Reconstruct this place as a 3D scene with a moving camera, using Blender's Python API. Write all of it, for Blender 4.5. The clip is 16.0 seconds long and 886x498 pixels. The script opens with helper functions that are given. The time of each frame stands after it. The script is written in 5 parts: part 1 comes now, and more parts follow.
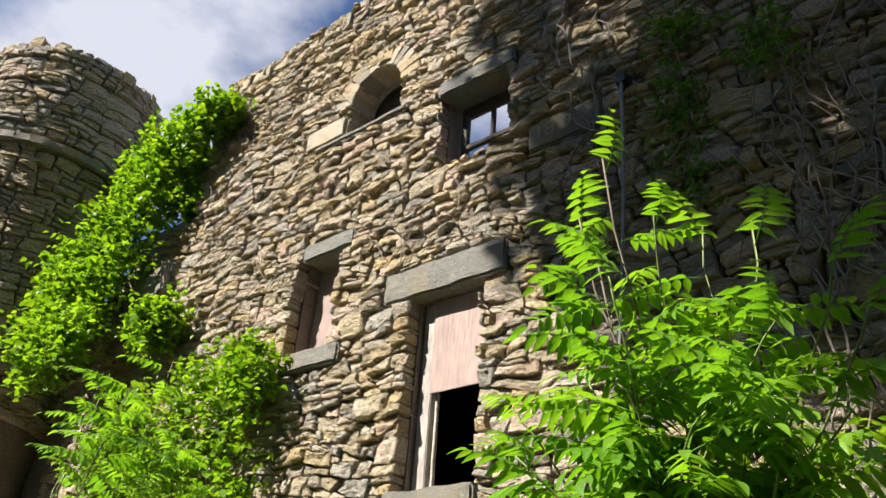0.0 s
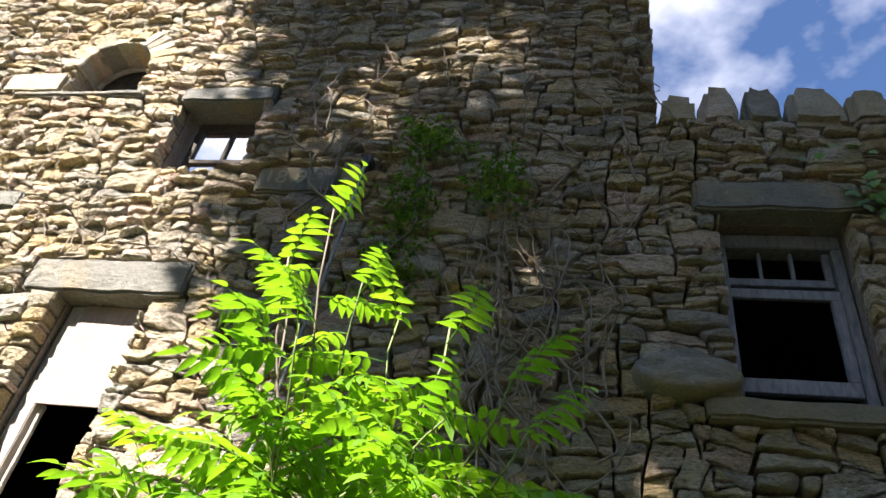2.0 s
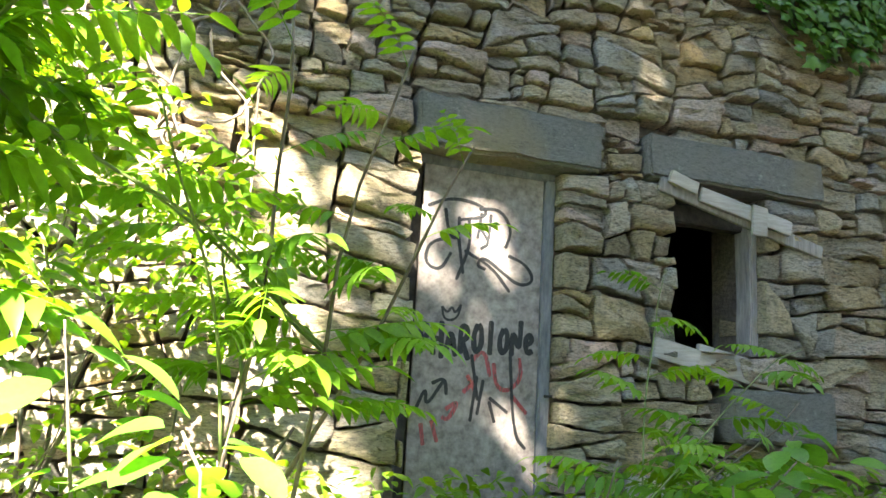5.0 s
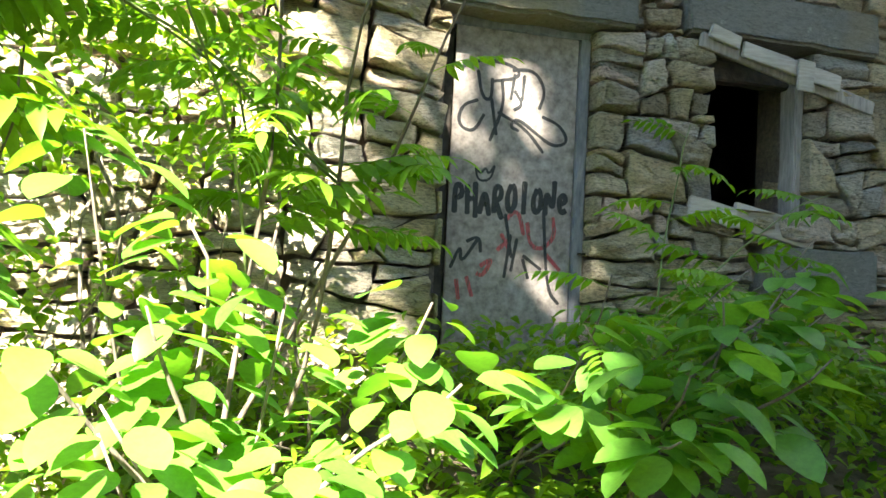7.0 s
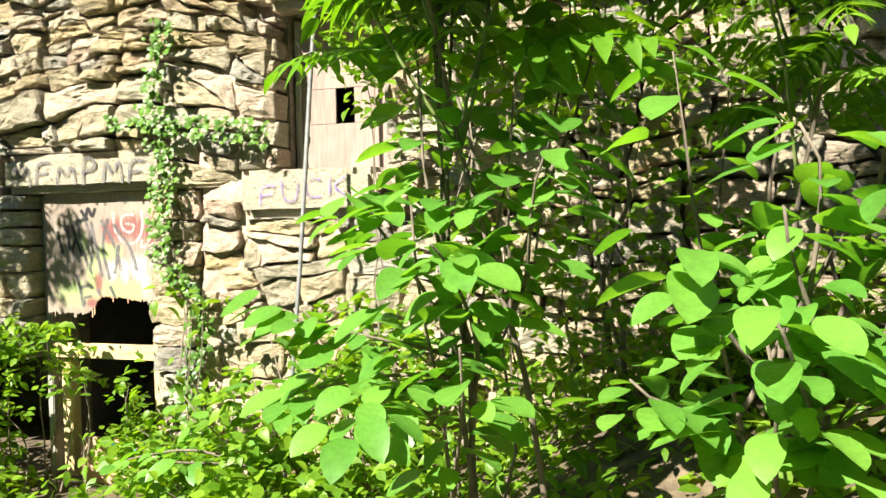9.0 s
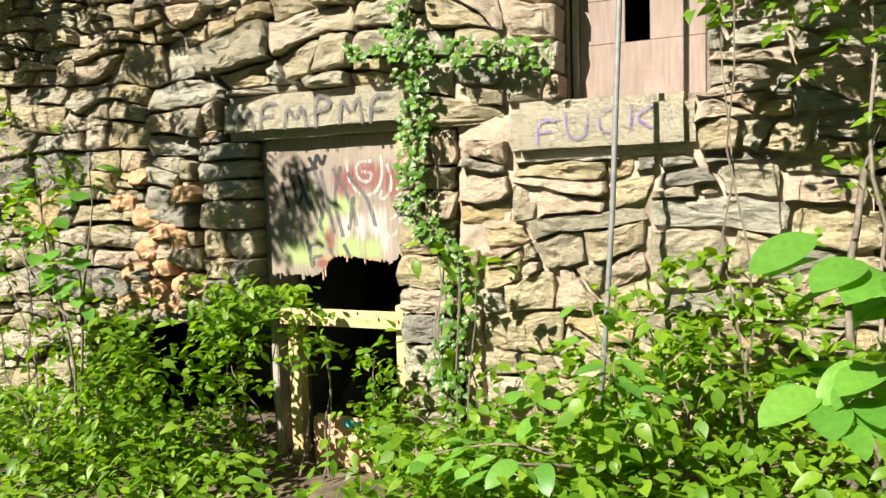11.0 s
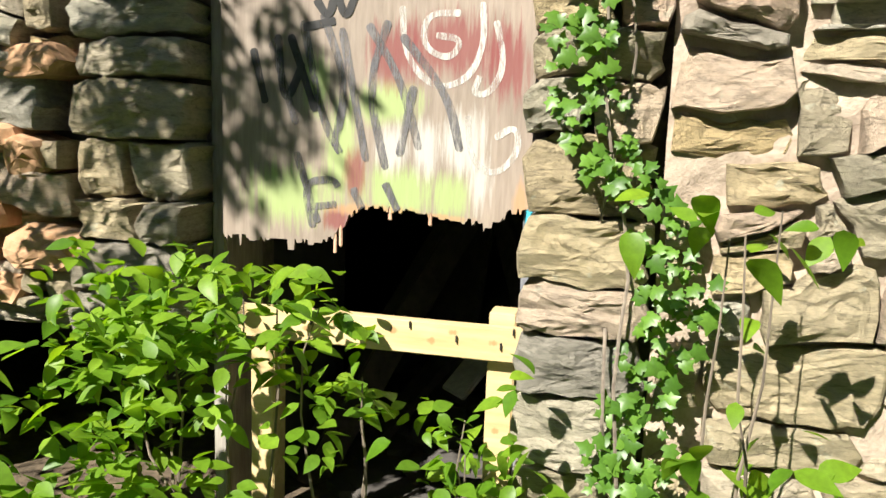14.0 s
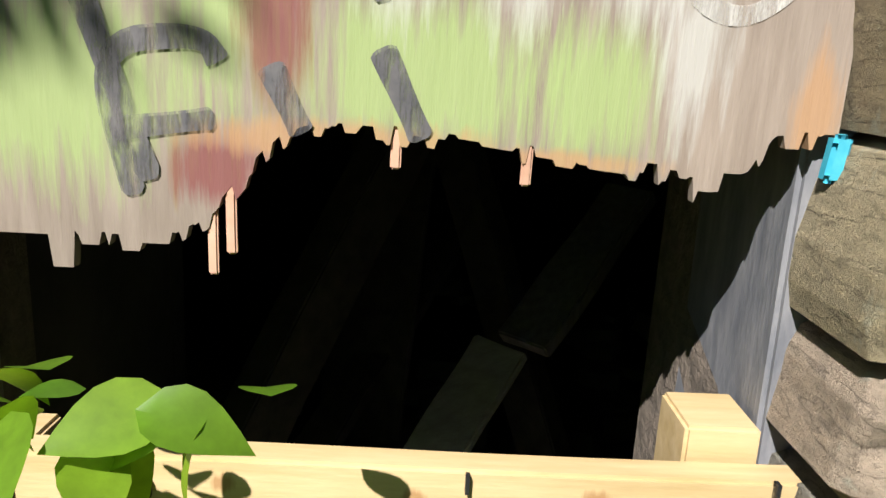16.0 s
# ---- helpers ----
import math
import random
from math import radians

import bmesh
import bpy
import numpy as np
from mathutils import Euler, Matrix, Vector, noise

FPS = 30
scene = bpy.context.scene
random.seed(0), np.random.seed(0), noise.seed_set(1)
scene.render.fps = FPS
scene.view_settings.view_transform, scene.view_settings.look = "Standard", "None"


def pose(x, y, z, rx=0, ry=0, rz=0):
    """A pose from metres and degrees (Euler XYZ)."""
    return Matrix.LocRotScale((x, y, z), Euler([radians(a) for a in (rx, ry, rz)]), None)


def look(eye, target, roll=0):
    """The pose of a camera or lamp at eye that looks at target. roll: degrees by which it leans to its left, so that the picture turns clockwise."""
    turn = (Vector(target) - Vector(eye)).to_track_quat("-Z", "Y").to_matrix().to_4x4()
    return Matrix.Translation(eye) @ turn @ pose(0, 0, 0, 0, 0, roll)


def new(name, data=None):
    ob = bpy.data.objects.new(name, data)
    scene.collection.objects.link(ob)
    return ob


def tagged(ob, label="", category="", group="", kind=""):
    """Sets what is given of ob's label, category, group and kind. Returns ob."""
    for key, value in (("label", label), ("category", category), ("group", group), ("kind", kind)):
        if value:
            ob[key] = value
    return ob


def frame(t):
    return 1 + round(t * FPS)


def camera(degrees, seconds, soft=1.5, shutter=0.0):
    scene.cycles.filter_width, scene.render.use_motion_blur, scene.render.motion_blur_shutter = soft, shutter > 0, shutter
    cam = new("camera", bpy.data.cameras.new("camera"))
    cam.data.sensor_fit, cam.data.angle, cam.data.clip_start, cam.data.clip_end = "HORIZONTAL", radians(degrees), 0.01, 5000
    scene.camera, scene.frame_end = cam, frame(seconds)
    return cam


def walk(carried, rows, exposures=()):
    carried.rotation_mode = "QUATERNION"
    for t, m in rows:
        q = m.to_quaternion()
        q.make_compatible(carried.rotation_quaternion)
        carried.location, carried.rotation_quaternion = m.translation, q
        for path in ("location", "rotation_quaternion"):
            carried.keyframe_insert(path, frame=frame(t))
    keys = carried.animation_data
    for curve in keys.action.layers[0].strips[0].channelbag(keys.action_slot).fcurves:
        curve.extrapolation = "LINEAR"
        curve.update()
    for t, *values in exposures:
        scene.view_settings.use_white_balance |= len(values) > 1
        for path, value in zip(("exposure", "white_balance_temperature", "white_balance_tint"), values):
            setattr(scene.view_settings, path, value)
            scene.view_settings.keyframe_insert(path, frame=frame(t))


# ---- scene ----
cam = camera(60.8, 16.0)
PATH = [
    (0, (4.652, -4.819, 2.075), (3.534, -3.522, 3.109), 4.5),
    (0.5, (4.588, -4.766, 2.082), (3.673, -3.361, 3.173), 6.7),
    (1, (4.522, -4.706, 2.094), (3.804, -3.239, 3.25), 9.6),
    (1.5, (4.485, -4.656, 2.097), (3.933, -3.168, 3.314), 10.8),
    (2, (4.49, -4.606, 2.093), (4.125, -3.115, 3.375), 10.5),
    (2.5, (4.501, -4.531, 2.083), (4.338, -3.032, 3.396), 8.9),
    (3, (4.502, -4.394, 2.069), (4.516, -2.776, 3.245), 7.3),
    (3.5, (4.463, -4.267, 2.045), (4.681, -2.551, 3.048), 5.1),
    (4, (4.464, -4.135, 2.017), (4.889, -2.345, 2.799), 4.5),
    (4.5, (4.453, -4.042, 2.006), (4.991, -2.196, 2.558), 3.8),
    (5, (4.448, -3.991, 1.995), (5.049, -2.122, 2.376), 3.5),
    (5.2, (4.456, -3.986, 1.99), (5.09, -2.116, 2.307), 3.4),
    (7.3, (4.617, -4.141, 1.766), (4.968, -2.174, 1.858), 2.3),
    (7.5, (4.612, -4.143, 1.76), (4.836, -2.158, 1.855), 2.1),
    (8, (4.536, -4.127, 1.746), (4.496, -2.129, 1.829), 0.8),
    (8.5, (4.375, -4.141, 1.726), (4.084, -2.163, 1.754), -0.6),
    (9, (4.177, -4.196, 1.701), (3.613, -2.279, 1.633), -1.1),
    (9.5, (3.92, -4.18, 1.682), (3.175, -2.331, 1.523), -1.6),
    (10, (3.627, -4.117, 1.668), (2.822, -2.293, 1.512), -2.0),
    (10.2, (3.5, -4.067, 1.663), (2.671, -2.253, 1.509), -2.3),
    (12.3, (1.956, -3.128, 1.506), (1.263, -1.258, 1.351), 0.5),
    (12.5, (1.839, -3.024, 1.502), (1.185, -1.141, 1.331), 0.6),
    (13, (1.604, -2.715, 1.494), (1.042, -0.805, 1.308), 1.2),
    (13.5, (1.387, -2.368, 1.488), (0.895, -0.444, 1.254), 2.0),
    (14, (1.237, -2.042, 1.466), (0.786, -0.117, 1.166), 2.0),
    (14.5, (1.09, -1.696, 1.43), (0.687, 0.234, 1.091), 2.5),
    (15, (0.933, -1.355, 1.382), (0.608, 0.588, 1.037), 2.8),
    (15.5, (0.784, -0.997, 1.335), (0.569, 0.952, 0.939), 2.2),
    (16, (0.607, -0.625, 1.317), (0.656, 1.312, 0.819), 3.2),
]
EXPOSURES = [(0, 1.4, 6500, 14), (1, 1.95, 6500, 15), (1.5, 2.15, 6500, 16), (2.5, 2.55, 6550, 17), (3.5, 3.65, 6700, 16), (4, 3.9, 6900, 14), (5, 4.05, 6900, 11), (7.5, 3.3, 6800, 6), (8.5, 2.3, 6800, 7),
             (10, 1.5, 6800, 7), (12.5, 1.4, 6700, 8), (14.5, 1.4, 6500, 10), (16, 0.95, 6250, 12)]
walk(cam, [(t, look(*p)) for t, *p in PATH], EXPOSURES)

# ---- world and light ----
SUN = Vector((-0.30, -0.66, 0.69)).normalized()
world = bpy.data.worlds.new("world")
scene.world = world
world.use_nodes = True
wn, wl = world.node_tree.nodes, world.node_tree.links
wn.clear()
w_out = wn.new("ShaderNodeOutputWorld")
w_bg = wn.new("ShaderNodeBackground")
w_bg.inputs["Strength"].default_value = 0.05
sky = wn.new("ShaderNodeTexSky")
sky.sky_type, sky.sun_disc = "NISHITA", False
sky.sun_elevation = math.asin(SUN.z)
sky.sun_rotation = math.atan2(SUN.x, SUN.y)
sky.air_density, sky.dust_density, sky.ozone_density = 1.0, 0.1, 7.0
w_tc = wn.new("ShaderNodeTexCoord")
w_map = wn.new("ShaderNodeMapping")
w_map.inputs["Scale"].default_value = (1.0, 1.0, 1.7)
w_map.inputs["Location"].default_value = (1.45, 0.72, 0.3)
w_no = wn.new("ShaderNodeTexNoise")
w_no.inputs["Scale"].default_value, w_no.inputs["Detail"].default_value = 2.6, 6.0
w_no.inputs["Roughness"].default_value = 0.52
w_rp = wn.new("ShaderNodeValToRGB")
w_rp.color_ramp.elements[0].position, w_rp.color_ramp.elements[1].position = 0.50, 0.64
w_mx = wn.new("ShaderNodeMix")
w_mx.data_type = "RGBA"
w_mx.inputs[7].default_value = (5.6, 5.9, 6.6, 1)
wl.new(w_tc.outputs["Generated"], w_map.inputs["Vector"])
wl.new(w_map.outputs["Vector"], w_no.inputs["Vector"])
wl.new(w_no.outputs["Fac"], w_rp.inputs["Fac"])
wl.new(w_rp.outputs["Color"], w_mx.inputs[0])
wl.new(sky.outputs["Color"], w_mx.inputs[6])
wl.new(w_mx.outputs[2], w_bg.inputs["Color"])
wl.new(w_bg.outputs["Background"], w_out.inputs["Surface"])
sun_data = bpy.data.lights.new("sun", "SUN")
sun_data.energy, sun_data.angle, sun_data.color = 5.0, radians(0.53), (1.0, 0.95, 0.86)
sun = new("sun", sun_data)
sun.matrix_world = look(SUN * 30, (0, 0, 0))


# ---- materials ----
def material(name, rough=0.85):
    m = bpy.data.materials.new(name)
    m.use_nodes = True
    n, l = m.node_tree.nodes, m.node_tree.links
    b = n["Principled BSDF"]
    b.inputs["Roughness"].default_value = rough
    return m, n, l, b


def ramp(n, stops):
    r = n.new("ShaderNodeValToRGB")
    e = r.color_ramp.elements
    while len(e) < len(stops):
        e.new(0.5)
    for k, (p, c) in zip(e, stops):
        k.position, k.color = p, (*c, 1)
    return r


def tex(n, l, scale, detail=5.0, rough=0.6, stretch=(1, 1, 1)):
    tc = n.new("ShaderNodeTexCoord")
    mp = n.new("ShaderNodeMapping")
    mp.inputs["Scale"].default_value = stretch
    t = n.new("ShaderNodeTexNoise")
    t.inputs["Scale"].default_value, t.inputs["Detail"].default_value, t.inputs["Roughness"].default_value = scale, detail, rough
    l.new(tc.outputs["Object"], mp.inputs["Vector"])
    l.new(mp.outputs["Vector"], t.inputs["Vector"])
    return t


def mix(n, l, fac, a, b, mode="MIX"):
    m = n.new("ShaderNodeMix")
    m.data_type, m.blend_type = "RGBA", mode
    for slot, v in ((0, fac), (6, a), (7, b)):
        if hasattr(v, "links"):
            l.new(v, m.inputs[slot])
        else:
            m.inputs[slot].default_value = v if slot == 0 else (*v, 1)
    return m.outputs[2]


def bump(n, l, b, height, strength, dist, under=None):
    k = n.new("ShaderNodeBump")
    k.inputs["Strength"].default_value, k.inputs["Distance"].default_value = strength, dist
    l.new(height, k.inputs["Height"])
    if under:
        l.new(under.outputs["Normal"], k.inputs["Normal"])
    l.new(k.outputs["Normal"], b.inputs["Normal"])
    return k


STONE_TONES = [(0.0, (0.46, 0.40, 0.28)), (0.12, (0.60, 0.50, 0.32)), (0.24, (0.36, 0.33, 0.26)), (0.36, (0.60, 0.46, 0.25)), (0.48, (0.50, 0.46, 0.36)), (0.58, (0.62, 0.47, 0.36)),
               (0.70, (0.60, 0.52, 0.40)), (0.80, (0.29, 0.27, 0.23)), (0.90, (0.54, 0.51, 0.42)), (1.0, (0.46, 0.37, 0.23))]


def stone_material(name, tones, per_object):
    m, n, l, b = material(name, 0.9)
    if per_object:
        src = n.new("ShaderNodeObjectInfo").outputs["Random"]
    else:
        src = n.new("ShaderNodeNewGeometry").outputs["Random Per Island"]
    r = ramp(n, tones)
    l.new(src, r.inputs["Fac"])
    fine = tex(n, l, 30, 8, 0.75, (1, 1, 2.6))
    big = tex(n, l, 0.8, 4, 0.55)
    mid = tex(n, l, 6, 7, 0.7, (1, 1, 3.2))
    g = ramp(n, [(0.34, (0.5, 0.5, 0.48) if per_object else (0.22, 0.22, 0.22)), (0.50, (0.84, 0.83, 0.81) if per_object else (0.95, 0.94, 0.92)), (0.68, (1.12, 1.10, 1.05) if per_object else (1.4, 1.36, 1.26))])
    l.new(fine.outputs["Fac"], g.inputs["Fac"])
    c = mix(n, l, 0.8, r.outputs["Color"], g.outputs["Color"], "MULTIPLY")
    # ochre lichen in wide patches, dark weather stains in small ones
    o = ramp(n, [(0.52, (0, 0, 0)), (0.66, (1, 1, 1))])
    l.new(big.outputs["Fac"], o.inputs["Fac"])
    mu = n.new("ShaderNodeMath")
    mu.operation = "MULTIPLY"
    mu.inputs[1].default_value = 0.45
    l.new(o.outputs["Color"], mu.inputs[0])
    c = mix(n, l, mu.outputs[0], c, (0.42, 0.30, 0.09))
    d = ramp(n, [(0.60, (0, 0, 0)), (0.76, (0.6, 0.6, 0.6))])
    l.new(mid.outputs["Fac"], d.inputs["Fac"])
    c = mix(n, l, d.outputs["Color"], c, (0.10, 0.09, 0.07))
    # cracks along the bedding, and pale lichen spots
    crack = tex(n, l, 11, 3, 0.5, (0.5, 0.5, 2.6))
    deep = 0.4 if per_object else 0.75
    cr = ramp(n, [(0.485, (0, 0, 0)), (0.50, (deep, deep, deep)), (0.515, (0, 0, 0))])
    l.new(crack.outputs["Fac"], cr.inputs["Fac"])
    c = mix(n, l, cr.outputs["Color"], c, (0.06, 0.052, 0.04))
    spot = tex(n, l, 17, 5, 0.65)
    sp = ramp(n, [(0.62, (0, 0, 0)), (0.70, (0.55, 0.55, 0.55))])
    l.new(spot.outputs["Fac"], sp.inputs["Fac"])
    c = mix(n, l, sp.outputs["Color"], c, (0.50, 0.51, 0.40))
    l.new(c, b.inputs["Base Color"])
    dent = n.new("ShaderNodeMath")
    dent.operation = "MULTIPLY_ADD"
    dent.inputs[1].default_value = -0.35
    l.new(cr.outputs["Color"], dent.inputs[0])
    l.new(mid.outputs["Fac"], dent.inputs[2])
    k = bump(n, l, b, dent.outputs[0], 1.0, 0.035 if per_object else 0.06)
    k = bump(n, l, b, fine.outputs["Fac"], 1.0, 0.02, k)
    grit = tex(n, l, 150, 6, 0.75)
    bump(n, l, b, grit.outputs["Fac"], 0.9, 0.006, k)
    return m


M_STONE = stone_material("rubble_stone", STONE_TONES, False)
M_STONE_P = stone_material("rubble_stone_single", STONE_TONES, True)
M_SLAB = stone_material("grey_slab", [(0.0, (0.25, 0.25, 0.22)), (0.5, (0.31, 0.30, 0.26)), (1.0, (0.22, 0.23, 0.21))], True)
M_PALE = stone_material("pale_slab", [(0.0, (0.60, 0.54, 0.42)), (1.0, (0.54, 0.49, 0.37))], True)


def simple(name, tone, tone2, scale=12, rough=0.8, relief=0.01, stretch=(1, 1, 1), metal=0.0):
    m, n, l, b = material(name, rough)
    t = tex(n, l, scale, 6, 0.65, stretch)
    r = ramp(n, [(0.32, tone), (0.68, tone2)])
    l.new(t.outputs["Fac"], r.inputs["Fac"])
    w = tex(n, l, scale * 0.13, 3)
    g = ramp(n, [(0.3, (0.75, 0.75, 0.75)), (0.7, (1.1, 1.1, 1.1))])
    l.new(w.outputs["Fac"], g.inputs["Fac"])
    l.new(mix(n, l, 0.9, r.outputs["Color"], g.outputs["Color"], "MULTIPLY"), b.inputs["Base Color"])
    b.inputs["Metallic"].default_value = metal
    bump(n, l, b, t.outputs["Fac"], 0.6, relief)
    return m


M_MORTAR = simple("lime_mortar", (0.12, 0.10, 0.08), (0.25, 0.20, 0.16), 30, 0.95, 0.02)
M_POINT = simple("pink_lime_mortar", (0.33, 0.26, 0.20), (0.47, 0.38, 0.30), 26, 0.95, 0.02)
M_PLY = simple("weathered_plywood", (0.215, 0.17, 0.135), (0.31, 0.255, 0.21), 22, 0.75, 0.003, (2.5, 2.5, 0.25))


def sprayed(m, spots):
    """Old spray paint worn into the board: soft, streaky patches (x, z, half width, half height, colour)."""
    n, l = m.node_tree.nodes, m.node_tree.links
    s = n["Principled BSDF"]
    base = s.inputs["Base Color"].links[0].from_socket
    tc = n.new("ShaderNodeTexCoord")
    streak = tex(n, l, 26, 6, 0.7, (2.2, 1, 0.16))
    for x, z, w, h, tone in spots:
        mp = n.new("ShaderNodeMapping")
        mp.inputs["Scale"].default_value = (1 / w, 0.0, 1 / h)
        mp.inputs["Location"].default_value = (-x / w, 0, -z / h)
        l.new(tc.outputs["Object"], mp.inputs["Vector"])
        d = n.new("ShaderNodeVectorMath")
        d.operation = "LENGTH"
        l.new(mp.outputs["Vector"], d.inputs[0])
        add = n.new("ShaderNodeMath")
        add.operation = "MULTIPLY_ADD"
        add.inputs[1].default_value, add.inputs[2].default_value = 2.2, -1.1
        l.new(streak.outputs["Fac"], add.inputs[0])
        total = n.new("ShaderNodeMath")
        l.new(d.outputs["Value"], total.inputs[0])
        l.new(add.outputs[0], total.inputs[1])
        r = ramp(n, [(0.45, (0.8, 0.8, 0.8)), (1.0, (0, 0, 0))])
        l.new(total.outputs[0], r.inputs["Fac"])
        base = mix(n, l, r.outputs["Color"], base, tone)
    l.new(base, s.inputs["Base Color"])


LIME, REDP, PALE, RAW = (0.29, 0.38, 0.14), (0.18, 0.04, 0.04), (0.44, 0.43, 0.40), (0.38, 0.22, 0.11)
sprayed(M_PLY, [(0.26, 1.27, 0.17, 0.11, LIME), (0.42, 1.42, 0.06, 0.20, LIME), (0.60, 1.30, 0.15, 0.10, LIME), (0.56, 1.55, 0.12, 0.08, LIME), (0.76, 1.29, 0.08, 0.09, LIME), (0.34, 1.60, 0.06, 0.10, LIME),
                (0.58, 1.68, 0.10, 0.11, REDP), (0.76, 1.71, 0.18, 0.11, REDP), (0.91, 1.66, 0.07, 0.13, REDP), (0.465, 1.34, 0.04, 0.09, REDP), (0.41, 1.205, 0.06, 0.045, REDP),
                (0.58, 1.42, 0.06, 0.09, PALE), (0.68, 1.42, 0.05, 0.10, PALE), (0.79, 1.44, 0.08, 0.11, PALE), (0.84, 1.33, 0.04, 0.10, PALE), (0.52, 1.235, 0.17, 0.022, RAW), (0.96, 1.27, 0.025, 0.08, RAW), (0.72, 1.225, 0.12, 0.015, RAW)])
M_PINK = simple("pink_plywood", (0.25, 0.18, 0.155), (0.36, 0.275, 0.235), 18, 0.8, 0.003, (2.5, 2.5, 0.25))
M_OSB = simple("grey_chipboard", (0.17, 0.145, 0.13), (0.46, 0.40, 0.36), 16, 0.8, 0.004)
M_LUMBER = simple("new_lumber", (0.50, 0.36, 0.17), (0.66, 0.50, 0.28), 9, 0.6, 0.002, (0.4, 4, 4))
sprayed(M_LUMBER, [(x, z, 0.016, 0.012, (0.36, 0.19, 0.08)) for x, z in ((0.42, 0.90), (0.53, 0.86), (0.61, 0.89), (0.72, 0.87), (0.79, 0.90), (0.33, 0.87), (0.91, 0.88), (0.92, 0.60), (0.93, 0.35))])
M_OLDWOOD = simple("old_grey_wood", (0.22, 0.20, 0.18), (0.42, 0.38, 0.33), 16, 0.85, 0.006, (3, 3, 0.4))
M_BOARD = simple("weathered_board", (0.34, 0.31, 0.26), (0.52, 0.48, 0.40), 16, 0.85, 0.004, (0.4, 3, 3))
M_FRAME = simple("peeling_grey_paint", (0.12, 0.13, 0.155), (0.29, 0.29, 0.305), 14, 0.6, 0.004, (2, 2, 0.5))
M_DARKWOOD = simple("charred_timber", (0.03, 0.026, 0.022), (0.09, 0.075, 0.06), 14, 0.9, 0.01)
# dark tone stands in for the lack of light indoors
M_PLASTER = simple("dark_room_plaster", (0.05, 0.045, 0.04), (0.11, 0.10, 0.09), 4, 0.95, 0.01)
M_SOIL = simple("leafy_soil", (0.045, 0.032, 0.02), (0.16, 0.12, 0.075), 9, 0.95, 0.05)
M_BARK = simple("young_bark", (0.10, 0.08, 0.06), (0.26, 0.21, 0.16), 30, 0.85, 0.004, (2, 2, 0.3))
M_TWIG = simple("dry_vine", (0.12, 0.095, 0.075), (0.30, 0.25, 0.20), 30, 0.85, 0.004)
M_STALK = simple("green_stalk", (0.10, 0.16, 0.04), (0.22, 0.26, 0.08), 20, 0.6, 0.002)
M_PIPE = simple("grey_cable", (0.14, 0.145, 0.15), (0.24, 0.24, 0.24), 25, 0.5, 0.001)
M_BLACK = simple("black_spray", (0.012, 0.012, 0.013), (0.03, 0.03, 0.03), 30, 0.5, 0.0)
M_GREYSP = simple("faded_black_spray", (0.07, 0.07, 0.08), (0.16, 0.15, 0.15), 26, 0.6, 0.0)
M_RED = simple("red_spray", (0.42, 0.06, 0.07), (0.55, 0.14, 0.13), 26, 0.6, 0.0)
M_WHITE = simple("white_spray", (0.46, 0.44, 0.41), (0.62, 0.60, 0.56), 20, 0.6, 0.0)
M_PURPLE = simple("purple_spray", (0.15, 0.10, 0.32), (0.27, 0.20, 0.40), 24, 0.6, 0.0)
M_BLUE = simple("turquoise_paint", (0.05, 0.40, 0.55), (0.12, 0.55, 0.66), 24, 0.5, 0.0)
M_RUST = simple("salmon_board", (0.48, 0.26, 0.17), (0.60, 0.38, 0.27), 14, 0.8, 0.003)
M_ORANGE_STONE = simple("orange_stone", (0.34, 0.18, 0.09), (0.50, 0.31, 0.18), 18, 0.9, 0.01)


def worn(m, keep):
    """Spray paint that has flaked off along the grain, so that the board shows through."""
    n, l = m.node_tree.nodes, m.node_tree.links
    t = tex(n, l, 34, 6, 0.75, (2.4, 1, 0.35))
    r = ramp(n, [(keep - 0.10, (1, 1, 1)), (keep + 0.10, (0.12, 0.12, 0.12))])
    l.new(t.outputs["Fac"], r.inputs["Fac"])
    clear = n.new("ShaderNodeBsdfTransparent")
    ms = n.new("ShaderNodeMixShader")
    l.new(r.outputs["Color"], ms.inputs[0])
    l.new(clear.outputs["BSDF"], ms.inputs[1])
    l.new(n["Principled BSDF"].outputs["BSDF"], ms.inputs[2])
    l.new(ms.outputs["Shader"], n["Material Output"].inputs["Surface"])


for faded, keep in ((M_WHITE, 0.50), (M_GREYSP, 0.52), (M_PURPLE, 0.50), (M_RED, 0.56), (M_BLACK, 0.64)):
    worn(faded, keep)


